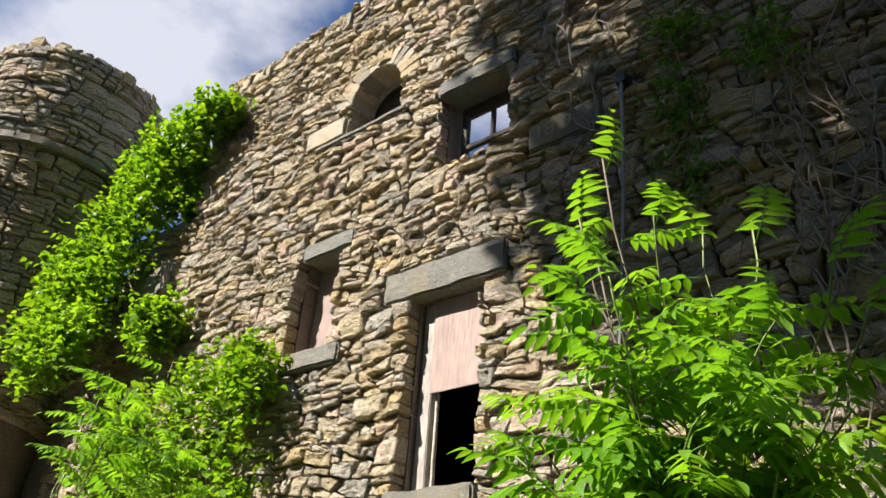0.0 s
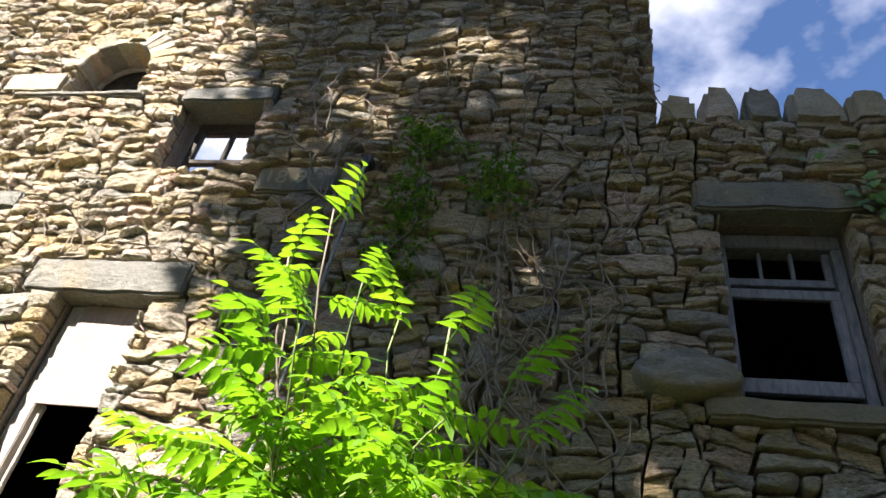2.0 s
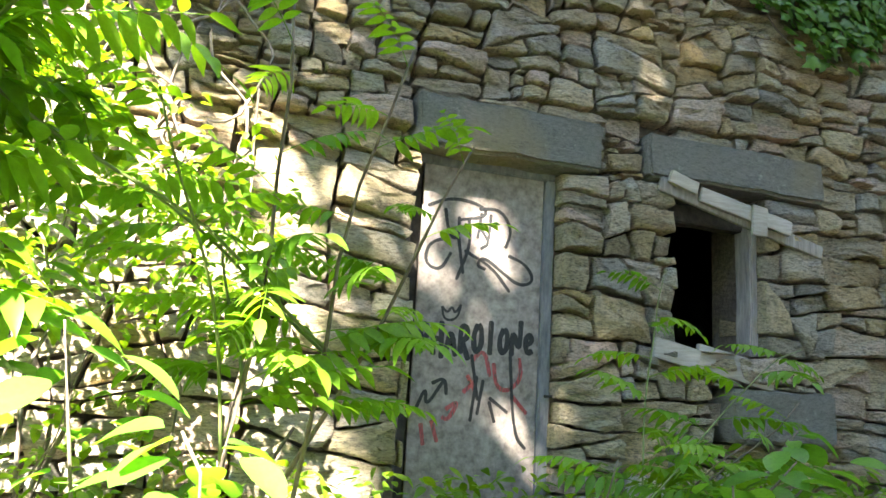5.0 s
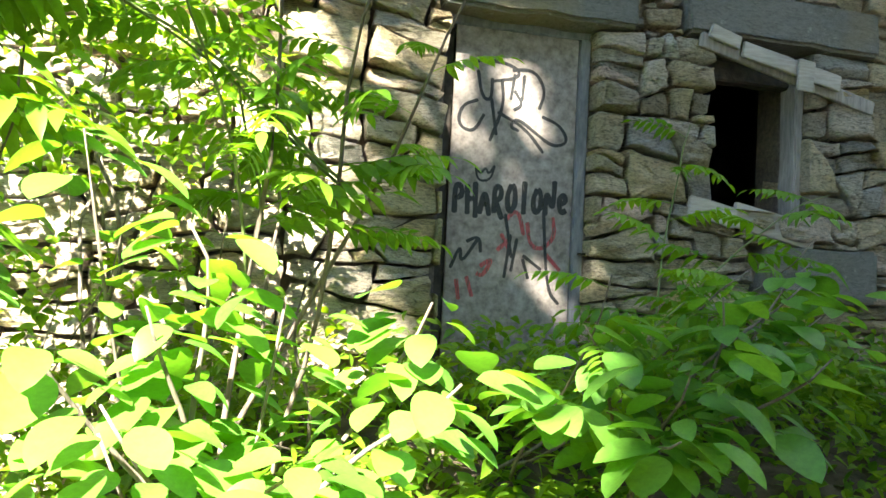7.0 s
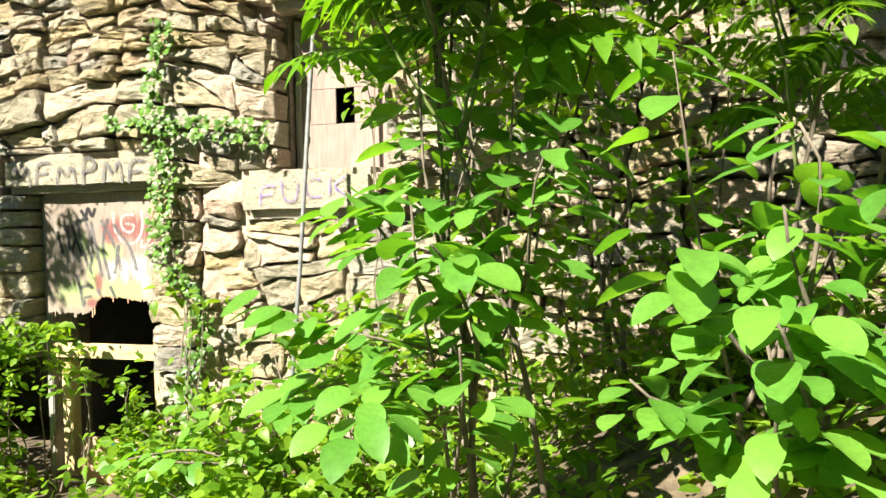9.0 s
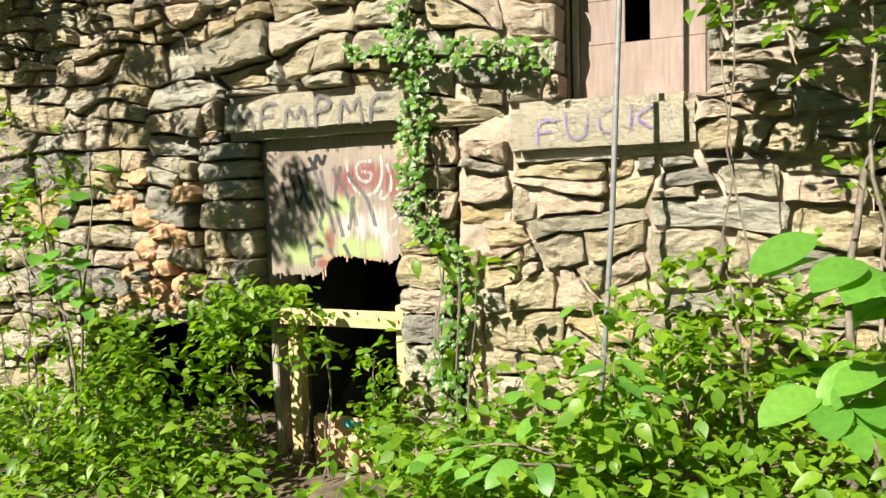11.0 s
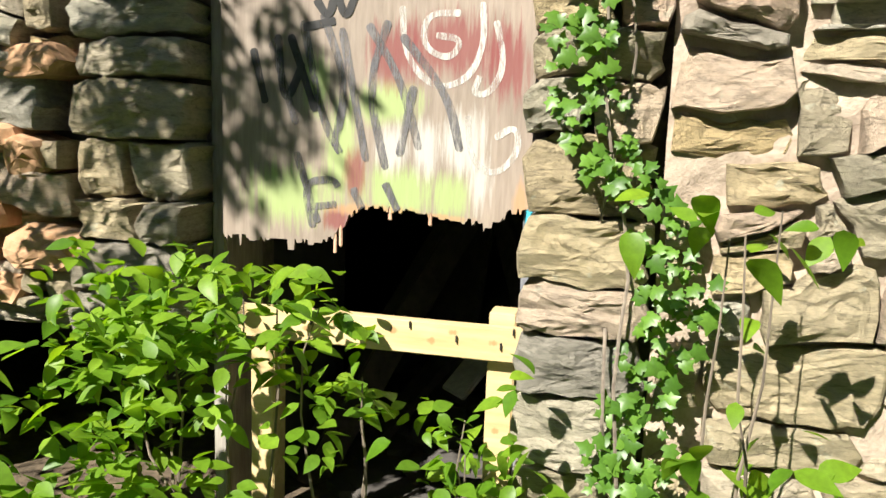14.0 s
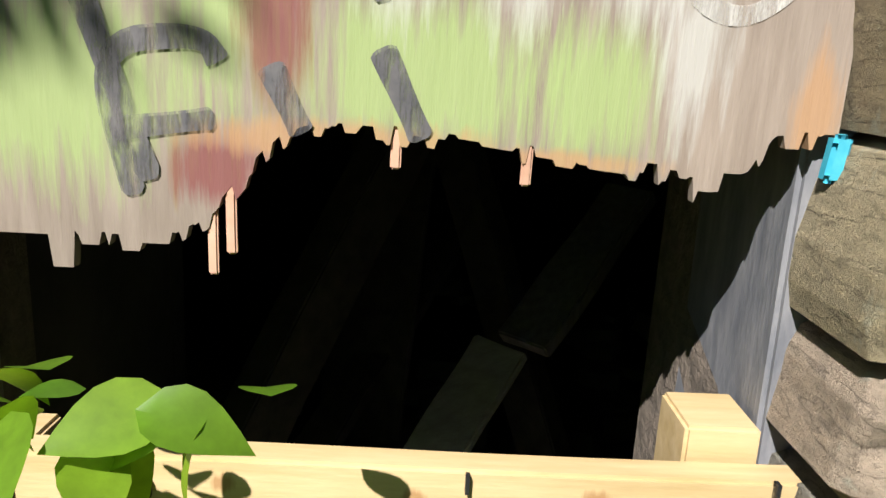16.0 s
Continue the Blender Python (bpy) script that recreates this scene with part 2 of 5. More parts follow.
def leaf_material(name, dark, light, per_object=False, gloss=0.45, glow=0.45):
    m, n, l, b = material(name, gloss)
    src = n.new("ShaderNodeObjectInfo").outputs["Random"] if per_object else n.new("ShaderNodeNewGeometry").outputs["Random Per Island"]
    r = ramp(n, [(0.0, dark), (0.6, tuple((p + q) / 2 for p, q in zip(dark, light))), (1.0, light)])
    l.new(src, r.inputs["Fac"])
    t = tex(n, l, 60, 4)
    g = ramp(n, [(0.3, (0.8, 0.8, 0.8)), (0.7, (1.15, 1.15, 1.1))])
    l.new(t.outputs["Fac"], g.inputs["Fac"])
    c = mix(n, l, 0.8, r.outputs["Color"], g.outputs["Color"], "MULTIPLY")
    l.new(c, b.inputs["Base Color"])
    tr = n.new("ShaderNodeBsdfTranslucent")
    warm = mix(n, l, 1.0, c, (1.25, 1.2, 0.4), "MULTIPLY")
    l.new(warm, tr.inputs["Color"])
    ms = n.new("ShaderNodeMixShader")
    ms.inputs[0].default_value = glow
    l.new(b.outputs["BSDF"], ms.inputs[1])
    l.new(tr.outputs["BSDF"], ms.inputs[2])
    l.new(ms.outputs["Shader"], n["Material Output"].inputs["Surface"])
    return m


M_SUMAC = leaf_material("compound_leaf", (0.11, 0.27, 0.02), (0.22, 0.41, 0.035), True, 0.42, 0.55)
M_BIGLEAF = leaf_material("broad_leaf", (0.10, 0.27, 0.04), (0.19, 0.40, 0.06), True, 0.4, 0.5)
M_BUSH = leaf_material("bush_leaf", (0.10, 0.23, 0.015), (0.25, 0.41, 0.03), False, 0.45, 0.55)
M_IVY = leaf_material("ivy_leaf", (0.06, 0.15, 0.02), (0.15, 0.30, 0.04), False, 0.4, 0.4)
M_CROWN = leaf_material("crown_leaf", (0.03, 0.08, 0.01), (0.08, 0.16, 0.02), False, 0.5, 0.25)


# ---- mesh helpers ----
def part(name, bm, mat, parent=None, label=""):
    me = bpy.data.meshes.new(name)
    bm.to_mesh(me)
    bm.free()
    me.materials.append(mat)
    ob = new(name, me)
    if parent:
        ob.parent = parent
    return tagged(ob, label)


def pydata(name, verts, faces, mat, parent=None, label="", smooth=False):
    me = bpy.data.meshes.new(name)
    me.from_pydata(verts, [], faces)
    me.materials.append(mat)
    if smooth:
        me.polygons.foreach_set("use_smooth", [True] * len(me.polygons))
    ob = new(name, me)
    if parent:
        ob.parent = parent
    return tagged(ob, label)


def thing(name, label, category, group="", kind="", at=(0, 0, 0)):
    ob = new(name)
    ob.empty_display_size = 0.1
    ob.location = at
    return tagged(ob, label, category, group, kind)


def rough_box(x0, x1, y0, y1, z0, z1, bev=0.015, amount=0.01, cuts=3, seed=0, m=None):
    """A worn block: bevelled, cut up and shaken a little."""
    bm = bmesh.new()
    bmesh.ops.create_cube(bm, size=1)
    for v in bm.verts:
        v.co = Vector(((x0 + x1) / 2 + v.co.x * (x1 - x0), (y0 + y1) / 2 + v.co.y * (y1 - y0), (z0 + z1) / 2 + v.co.z * (z1 - z0)))
    if cuts:
        size = max(x1 - x0, z1 - z0, y1 - y0)
        for axis, lo, hi in ((0, x0, x1), (1, y0, y1), (2, z0, z1)):
            k = max(1, round(cuts * (hi - lo) / size * 2))
            for i in range(1, k):
                co = Vector()
                no = Vector()
                co[axis], no[axis] = lo + (hi - lo) * i / k, 1
                bmesh.ops.bisect_plane(bm, geom=bm.verts[:] + bm.edges[:] + bm.faces[:], plane_co=co, plane_no=no)
    sharp = [e for e in bm.edges if len(e.link_faces) == 2 and e.calc_face_angle(0) > 0.5]
    if bev:
        bmesh.ops.bevel(bm, geom=sharp, offset=bev, segments=2, affect="EDGES")
    if amount:
        for v in bm.verts:
            v.co += noise.noise_vector(v.co * 5 + Vector((seed * 3.1, seed, 0))) * amount
    if m:
        bm.transform(m)
    return bm


def merge(bms):
    out = bmesh.new()
    for b in bms:
        me = bpy.data.meshes.new("tmp")
        b.to_mesh(me)
        b.free()
        out.from_mesh(me)
        bpy.data.meshes.remove(me)
    return out


def tube_data(points, r0, r1, sides=6):
    """Verts and faces of a tapered tube along points."""
    vs, fs = [], []
    pts = [Vector(p) for p in points]
    for i, p in enumerate(pts):
        d = (pts[min(i + 1, len(pts) - 1)] - pts[max(i - 1, 0)]).normalized()
        a = d.orthogonal().normalized() if abs(d.z) > 0.95 else d.cross(Vector((0, 0, 1))).normalized()
        b = d.cross(a)
        r = r0 + (r1 - r0) * i / max(1, len(pts) - 1)
        for k in range(sides):
            w = 2 * math.pi * k / sides
            vs.append(tuple(p + a * (r * math.cos(w)) + b * (r * math.sin(w))))
    for i in range(len(pts) - 1):
        for k in range(sides):
            k2 = (k + 1) % sides
            fs.append((i * sides + k, i * sides + k2, (i + 1) * sides + k2, (i + 1) * sides + k))
    fs.append(tuple(range(sides - 1, -1, -1)))
    fs.append(tuple(range((len(pts) - 1) * sides, len(pts) * sides)))
    return vs, fs


def join_data(pieces):
    vs, fs = [], []
    for v, f in pieces:
        o = len(vs)
        vs.extend(v)
        fs.extend(tuple(i + o for i in q) for q in f)
    return vs, fs


def wander(a, b, n, amount, rng, scale=2.0):
    a, b = Vector(a), Vector(b)
    s = Vector((rng.random() * 50, rng.random() * 50, rng.random() * 50))
    out = []
    for i in range(n + 1):
        t = i / n
        w = math.sin(math.pi * min(1, t * 1.0)) * 0.5 + 0.5 if 0 < i < n else 0.0
        out.append(a.lerp(b, t) + noise.noise_vector(a.lerp(b, t) * scale + s) * amount * w)
    return out


def lettering(name, words, size, mat, parent, m, shear=0.0, weight=0.0, width=0.0):
    cu = bpy.data.curves.new(name, "FONT")
    cu.body, cu.size, cu.shear, cu.offset, cu.extrude = words, size, shear, weight, 0.0008
    tmp = bpy.data.objects.new(name, cu)
    me = bpy.data.meshes.new_from_object(tmp)
    bpy.data.objects.remove(tmp)
    if width:
        have = max(v.co.x for v in me.vertices)
        me.transform(Matrix.Diagonal((width / have, 1, 1, 1)))
    me.transform(m)
    me.materials.append(mat)
    ob = new(name, me)
    ob.parent = parent
    return tagged(ob, "spray-painted letters")


def ribbon(name, strokes, width, mat, parent, y, label="spray-painted strokes"):
    """Flat painted strokes on an upright board: lists of (x, z)."""
    vs, fs = [], []
    for level, q in enumerate(strokes):
        # rounded by cutting corners
        for _ in range(3):
            r = [q[0]]
            for p, s in zip(q, q[1:]):
                r += [(p[0] * 0.75 + s[0] * 0.25, p[1] * 0.75 + s[1] * 0.25), (p[0] * 0.25 + s[0] * 0.75, p[1] * 0.25 + s[1] * 0.75)]
            q = r + [q[-1]]
        o = len(vs)
        for i, p in enumerate(q):
            a, c = q[max(0, i - 1)], q[min(len(q) - 1, i + 1)]
            dx, dz = c[0] - a[0], c[1] - a[1]
            k = math.hypot(dx, dz) or 1
            w = width * (0.5 + 0.04 * math.sin(i * 0.5))
            end = min(i, len(q) - 1 - i)
            w *= min(1.0, 0.45 + 0.3 * end)
            h = y - 0.00012 * level - 0.000004 * i
            vs += [(p[0] - dz / k * w, h, p[1] + dx / k * w), (p[0] + dz / k * w, h, p[1] - dx / k * w)]
        fs += [(o + 2 * i, o + 2 * i + 1, o + 2 * i + 3, o + 2 * i + 2) for i in range(len(q) - 1)]
    return pydata(name, vs, fs, mat, parent, label)


GLYPHS = {"M": [[(0, 0), (0.12, 1), (0.5, 0.25), (0.85, 1), (1, 0)]], "F": [[(0.1, 0), (0.15, 1), (0.95, 0.95)], [(0.12, 0.5), (0.75, 0.52)]],
          "P": [[(0.2, 0), (0.15, 1), (0.8, 0.95), (0.85, 0.6), (0.2, 0.5)]], "U": [[(0.05, 1), (0.1, 0.2), (0.5, 0), (0.9, 0.25), (0.95, 0.9)]],
          "C": [[(0.9, 0.85), (0.5, 1), (0.1, 0.6), (0.2, 0.1), (0.9, 0.1)]], "K": [[(0.1, 0), (0.15, 1)], [(0.9, 0.95), (0.2, 0.5), (0.95, 0.0)]],
          "H": [[(0.05, 1), (0.15, 0)], [(0.8, 1.1), (0.9, -0.1)], [(0.1, 0.5), (0.85, 0.55)]], "A": [[(0, 0), (0.45, 1.05), (0.95, -0.05)], [(0.2, 0.4), (0.8, 0.4)]],
          "R": [[(0.15, 0), (0.1, 1), (0.8, 0.95), (0.75, 0.55), (0.2, 0.5), (0.95, -0.2)]], "O": [[(0.5, 1), (0.05, 0.6), (0.3, 0.02), (0.9, 0.3), (0.85, 0.85), (0.5, 1)]],
          "l": [[(0.5, 1.15), (0.45, 0.0)]], "N": [[(0.05, -0.05), (0.1, 1), (0.85, 0.05), (0.9, 1.3)]], "e": [[(0.1, 0.4), (0.85, 0.5), (0.6, 0.85), (0.1, 0.6), (0.3, 0.05), (0.9, 0.2)]]}


def hand_lettering(name, word, x, z, wide, high, width, mat, parent, y, rise=0.0):
    """A word drawn by hand with a spray can."""
    r = random.Random(len(word) + 3)
    step = wide / len(word)
    strokes = []
    for i, c in enumerate(word):
        k, dz = r.uniform(0.9, 1.12), r.uniform(-0.04, 0.04) * high + rise * i
        strokes += [[(x + step * (i + 0.08 + 0.8 * u), z + dz + v * high * k) for u, v in s] for s in GLYPHS[c]]
    return ribbon(name, strokes, width, mat, parent, y, "hand-sprayed letters " + word)


# ---- ground ----
def smooth(a, b, v):
    t = min(1, max(0, (v - a) / (b - a)))
    return t * t * (3 - 2 * t)


def ground_z(x, y):
    z = 0.5 * smooth(0.8, 4.2, x) + 0.75 * smooth(-2.6, -0.6, y) * smooth(2.8, 5.2, x)
    z += 0.25 * smooth(-1.0, -4.0, x) - 0.9 * smooth(-7, -40, y)
    return z + 0.04 * noise.noise(Vector((x * 1.3, y * 1.3, 0)))


def build_ground():
    def axis(lo, hi, step, far):
        near = [lo + i * step for i in range(int((hi - lo) / step) + 1)]
        out, d, v = [], step, hi
        while v < far:
            d *= 1.5
            v += d
            out.append(v)
        neg, d, v = [], step, lo
        while v > -far:
            d *= 1.5
            v -= d
            neg.append(v)
        return neg[::-1] + near + out
    xs, ys = axis(-8, 10, 0.25, 2500), axis(-8, 5, 0.25, 2500)
    vs = [(x, y, ground_z(x, y) - (0.02 if y < 0.4 else 0.0)) for y in ys for x in xs]
    w = len(xs)
    fs = [(j * w + i, j * w + i + 1, (j + 1) * w + i + 1, (j + 1) * w + i) for j in range(len(ys) - 1) for i in range(w - 1)]
    tagged(pydata("ground", vs, fs, M_SOIL, smooth=True), "dark soil ground with leaf litter under plants", "ground", kind="structure")


build_ground()

# ---- the openings of the facade: x0, x1, z0, z1 ----
TALL = (0.17, 1.00, 3.58, 5.45)
SLIT = (-1.67, -1.00, 5.20, 6.42)
ARCH = (-1.20, -0.35, 8.13, 9.06)
SQUARE = (0.35, 1.24, 6.98, 8.00)
UPPER = (5.55, 6.50, 4.78, 6.50)
DOOR_A = (5.57, 6.46, 1.15, 3.38)
WIN_A = (7.25, 7.93, 2.37, 3.42)
DOOR_B = (0.0, 0.97, -0.1, 1.96)
LOW = (1.92, 2.60, 2.05, 3.02)
HOLE = (-1.45, -0.02, -0.1, 0.80)
OPENINGS = [HOLE, TALL, SLIT, ARCH, SQUARE, UPPER, DOOR_A, WIN_A, DOOR_B, LOW]
# stones of a size of their own: lintels, sills, the date stone
LINTELS = [(-0.20, 1.28, 5.45, 5.80, 0.045, M_SLAB), (-1.62, -0.80, 6.40, 6.62, 0.045, M_SLAB), (-2.0, -0.76, 4.98, 5.20, 0.08, M_SLAB),
           (-1.75, -0.18, 8.05, 8.13, 0.08, M_SLAB), (-2.0, -1.24, 8.14, 8.50, 0.06, M_PALE), (0.28, 1.32, 7.98, 8.20, 0.045, M_SLAB),
           (1.50, 2.28, 6.66, 6.99, 0.035, M_SLAB), (5.36, 6.62, 6.50, 6.80, 0.09, M_SLAB), (5.30, 6.78, 4.62, 4.78, 0.10, M_SLAB),
           (5.50, 6.69, 3.38, 3.69, 0.10, M_SLAB), (7.03, 8.41, 3.42, 3.71, 0.08, M_SLAB), (7.60, 8.40, 1.82, 2.15, 0.12, M_SLAB),
           (-0.22, 1.10, 1.96, 2.22, 0.045, M_PALE), (1.65, 2.56, 1.76, 2.05, 0.065, M_PALE), (0.10, 1.05, 3.42, 3.58, 0.10, M_SLAB),
           (1.84, 2.70, 3.02, 3.22, 0.06, M_PALE)]
# stacked jamb stones beside the cellar door
QUOINS = [(0.975, 1.34, -0.1, 1.95), (-0.42, -0.005, 0.80, 1.95)]
# where the joints are pointed flush with pinkish lime
POINTED = (1.34, 3.3, -0.4, 2.9)
FINE_RINGS = (1.0, 0.95, 0.82, 0.66, 0.50, 0.34, 0.18)
LEFT, RIGHT, STEP, TOP, TOP_R = -4.45, 9.6, 5.13, 10.30, 7.62


def in_rect(x, z, r, grow=0.0):
    return r[0] - grow < x < r[1] + grow and r[2] - grow < z < r[3] + grow


# ---- mortar core of the wall, with the openings through it ----
def build_core():
    blocked = OPENINGS
    xs = sorted({LEFT, RIGHT, STEP, *[v for r in blocked for v in r[:2]]})
    zs = sorted({-0.6, TOP, TOP_R, *[v for r in blocked for v in r[2:]]})
    bms = bmesh.new()
    for a, b in zip(xs, xs[1:]):
        for c, d in zip(zs, zs[1:]):
            mx, mz = (a + b) / 2, (c + d) / 2
            if any(in_rect(mx, mz, r) for r in blocked) or (mx > STEP and mz > TOP_R):
                continue
            v = [bms.verts.new(p) for p in ((a, 0.125, c), (b, 0.125, c), (b, 0.125, d), (a, 0.125, d), (a, 0.5, c), (b, 0.5, c), (b, 0.5, d), (a, 0.5, d))]
            for q in ((0, 1, 2, 3), (5, 4, 7, 6), (1, 5, 6, 2), (4, 0, 3, 7), (3, 2, 6, 7), (4, 5, 1, 0)):
                bms.faces.new([v[i] for i in q])
    bmesh.ops.remove_doubles(bms, verts=bms.verts, dist=0.001)
    return part("wall_front", bms, M_MORTAR)


wall_front = tagged(build_core(), "tall ruined rubble wall of tan and grey stones", "stone wall", kind="structure")


# ---- rubble stones: a weighted cell pattern laid in loose courses ----
def clip(poly, px, pz, nx, nz):
    """Keep the side of a polygon where (p - P).N <= 0."""
    out = []
    for i, a in enumerate(poly):
        b = poly[(i + 1) % len(poly)]
        da, db = (a[0] - px) * nx + (a[1] - pz) * nz, (b[0] - px) * nx + (b[1] - pz) * nz
        if da <= 0:
            out.append(a)
        if (da < 0 < db) or (db < 0 < da):
            t = da / (da - db)
            out.append((a[0] + (b[0] - a[0]) * t, a[1] + (b[1] - a[1]) * t))
    return out


def warp(x, z):
    """Courses that wave and shift."""
    p = Vector((x * 0.8, z * 0.8, 3.0))
    q = Vector((x * 3.1, z * 3.1, 9.0))
    u, v = noise.noise_vector(p), noise.noise_vector(q)
    return x + 0.07 * u.x + 0.045 * v.x, z + 0.16 * u.y + 0.040 * v.y


def cells(x0, x1, z0, z1, rng, size=1.0, grow=None):
    """Random rubble: blocks sliced again and again by slanting joints into wedges and slabs."""
    out = []

    def emit(poly):
        pts = []
        for i, p in enumerate(poly):
            q = poly[(i + 1) % len(poly)]
            n = max(1, min(9, round(math.hypot(q[0] - p[0], q[1] - p[1]) / 0.055)))
            for j in range(n):
                t = j / n
                pts.append(warp(p[0] + (q[0] - p[0]) * t, p[1] + (q[1] - p[1]) * t))
        if len(pts) > 3:
            out.append(pts)

    def cut(poly):
        if len(poly) < 3:
            return
        a, cx, cz = area_centre(poly)
        w = max(p[0] for p in poly) - min(p[0] for p in poly)
        h = max(p[1] for p in poly) - min(p[1] for p in poly)
        k = size * (grow(cx, cz) if grow else 1.0)
        if h > rng.uniform(0.09, 0.27) * k and h * rng.uniform(1.7, 2.8) > w:
            lean = rng.gauss(0, 1) * min(0.20, 0.09 / w)
            nx, nz, px, pz = math.sin(lean), math.cos(lean), cx, cz + h * rng.uniform(-0.22, 0.22)
        elif w > rng.uniform(0.20, 0.66) * k:
            lean = rng.gauss(0, 0.30)
            nx, nz, px, pz = math.cos(lean), math.sin(lean), cx + w * rng.uniform(-0.22, 0.22), cz
        else:
            emit(poly)
            return
        cut(clip(poly, px, pz, nx, nz))
        cut(clip(poly, px, pz, -nx, -nz))
    z = z0
    while z < z1:
        h = rng.uniform(0.45, 0.95) * size
        x = x0 - rng.random() * 0.9
        while x < x1:
            w = rng.uniform(0.8, 2.0) * size
            cut([(x, z), (x + w, z), (x + w, z + h), (x, z + h)])
            x += w
        z += h
    return out


def area_centre(poly):
    a = cx = cz = 0
    for (x, z), (u, w) in zip(poly, poly[1:] + poly[:1]):
        k = x * w - u * z
        a += k
        cx += (x + u) * k
        cz += (z + w) * k
    if abs(a) < 1e-7:
        return 0, poly[0][0], poly[0][1]
    return a / 2, cx / (3 * a), cz / (3 * a)


def stone_mesh(poly, rng, gap, back, proud, rings=(1.0, 0.90, 0.62, 0.32), worn=1.0):
    """One stone, front towards -y: an uneven outline and a face of tilted, chipped and layered planes."""
    a, cx, cz = area_centre(poly)
    xs, zs = [p[0] for p in poly], [p[1] for p in poly]
    w, h = max(xs) - min(xs), max(zs) - min(zs)
    sx, sz = max(0.55, 1 - 2 * gap / w), max(0.5, 1 - 2 * gap / h)
    r = []
    for x, z in poly:
        dx, dz = (x - cx) / (w / 2), (z - cz) / (h / 2)
        k = 1 - max(0.0, abs(dx) + abs(dz) - 1.4) * rng.uniform(0.02, 0.20) * worn
        r.append((cx + (x - cx) * sx * k + (rng.random() - 0.5) * 0.018, cz + (z - cz) * sz * k + (rng.random() - 0.5) * 0.015))
    n = len(r)
    tx, tz = rng.uniform(-0.14, 0.14), rng.uniform(-0.12, 0.32)
    ph = rng.random() * 90
    chips = []
    for _ in range(3):
        d = rng.uniform(0, 6.28)
        chips.append((math.cos(d), math.sin(d), rng.uniform(0.25, 0.75), rng.uniform(0.06, 0.34) * min(w, h, 0.16)))
    bed = rng.uniform(0.025, 0.05)
    vs = [(x, back, z) for x, z in r]
    last = len(rings) - 1
    for q, k in enumerate(rings):
        lift = 0.66 if q == 0 else (0.96 if q == 1 else 1.0)
        for x, z in r:
            X, Z = cx + (x - cx) * k, cz + (z - cz) * k
            u, v = (X - cx) / (w / 2), (Z - cz) / (h / 2)
            dep = noise.noise(Vector((X * 6, Z * 11, ph))) * 0.026 + noise.noise(Vector((X * 19, Z * 30, ph))) * 0.018 + (rng.random() - 0.5) * 0.006
            # thin layers that break off in ledges
            layer = math.floor((Z + 0.02 * noise.noise(Vector((X * 5, Z * 5, ph)))) / bed)
            dep += 0.011 * noise.noise(Vector((layer * 3.7, ph, X * 1.5)))
            for ax, az, off, steep in chips:
                dep += steep * max(0.0, ax * u + az * v - off)
            vs.append((X + noise.noise(Vector((X * 14, Z * 14, ph + 5))) * 0.008, -proud * lift + (dep + tx * (X - cx) + tz * (Z - cz)) * (0.4 + 0.6 * lift), Z))
    vs.append((cx, -proud + noise.noise(Vector((cx * 6, cz * 11, ph))) * 0.026, cz))
    fs = []
    for j in range(last + 1):
        for i in range(n):
            i2 = (i + 1) % n
            fs.append((j * n + i, j * n + i2, (j + 1) * n + i2, (j + 1) * n + i))
    fs += [((last + 1) * n + i, (last + 1) * n + (i + 1) % n, (last + 2) * n) for i in range(n)]
    return vs, fs


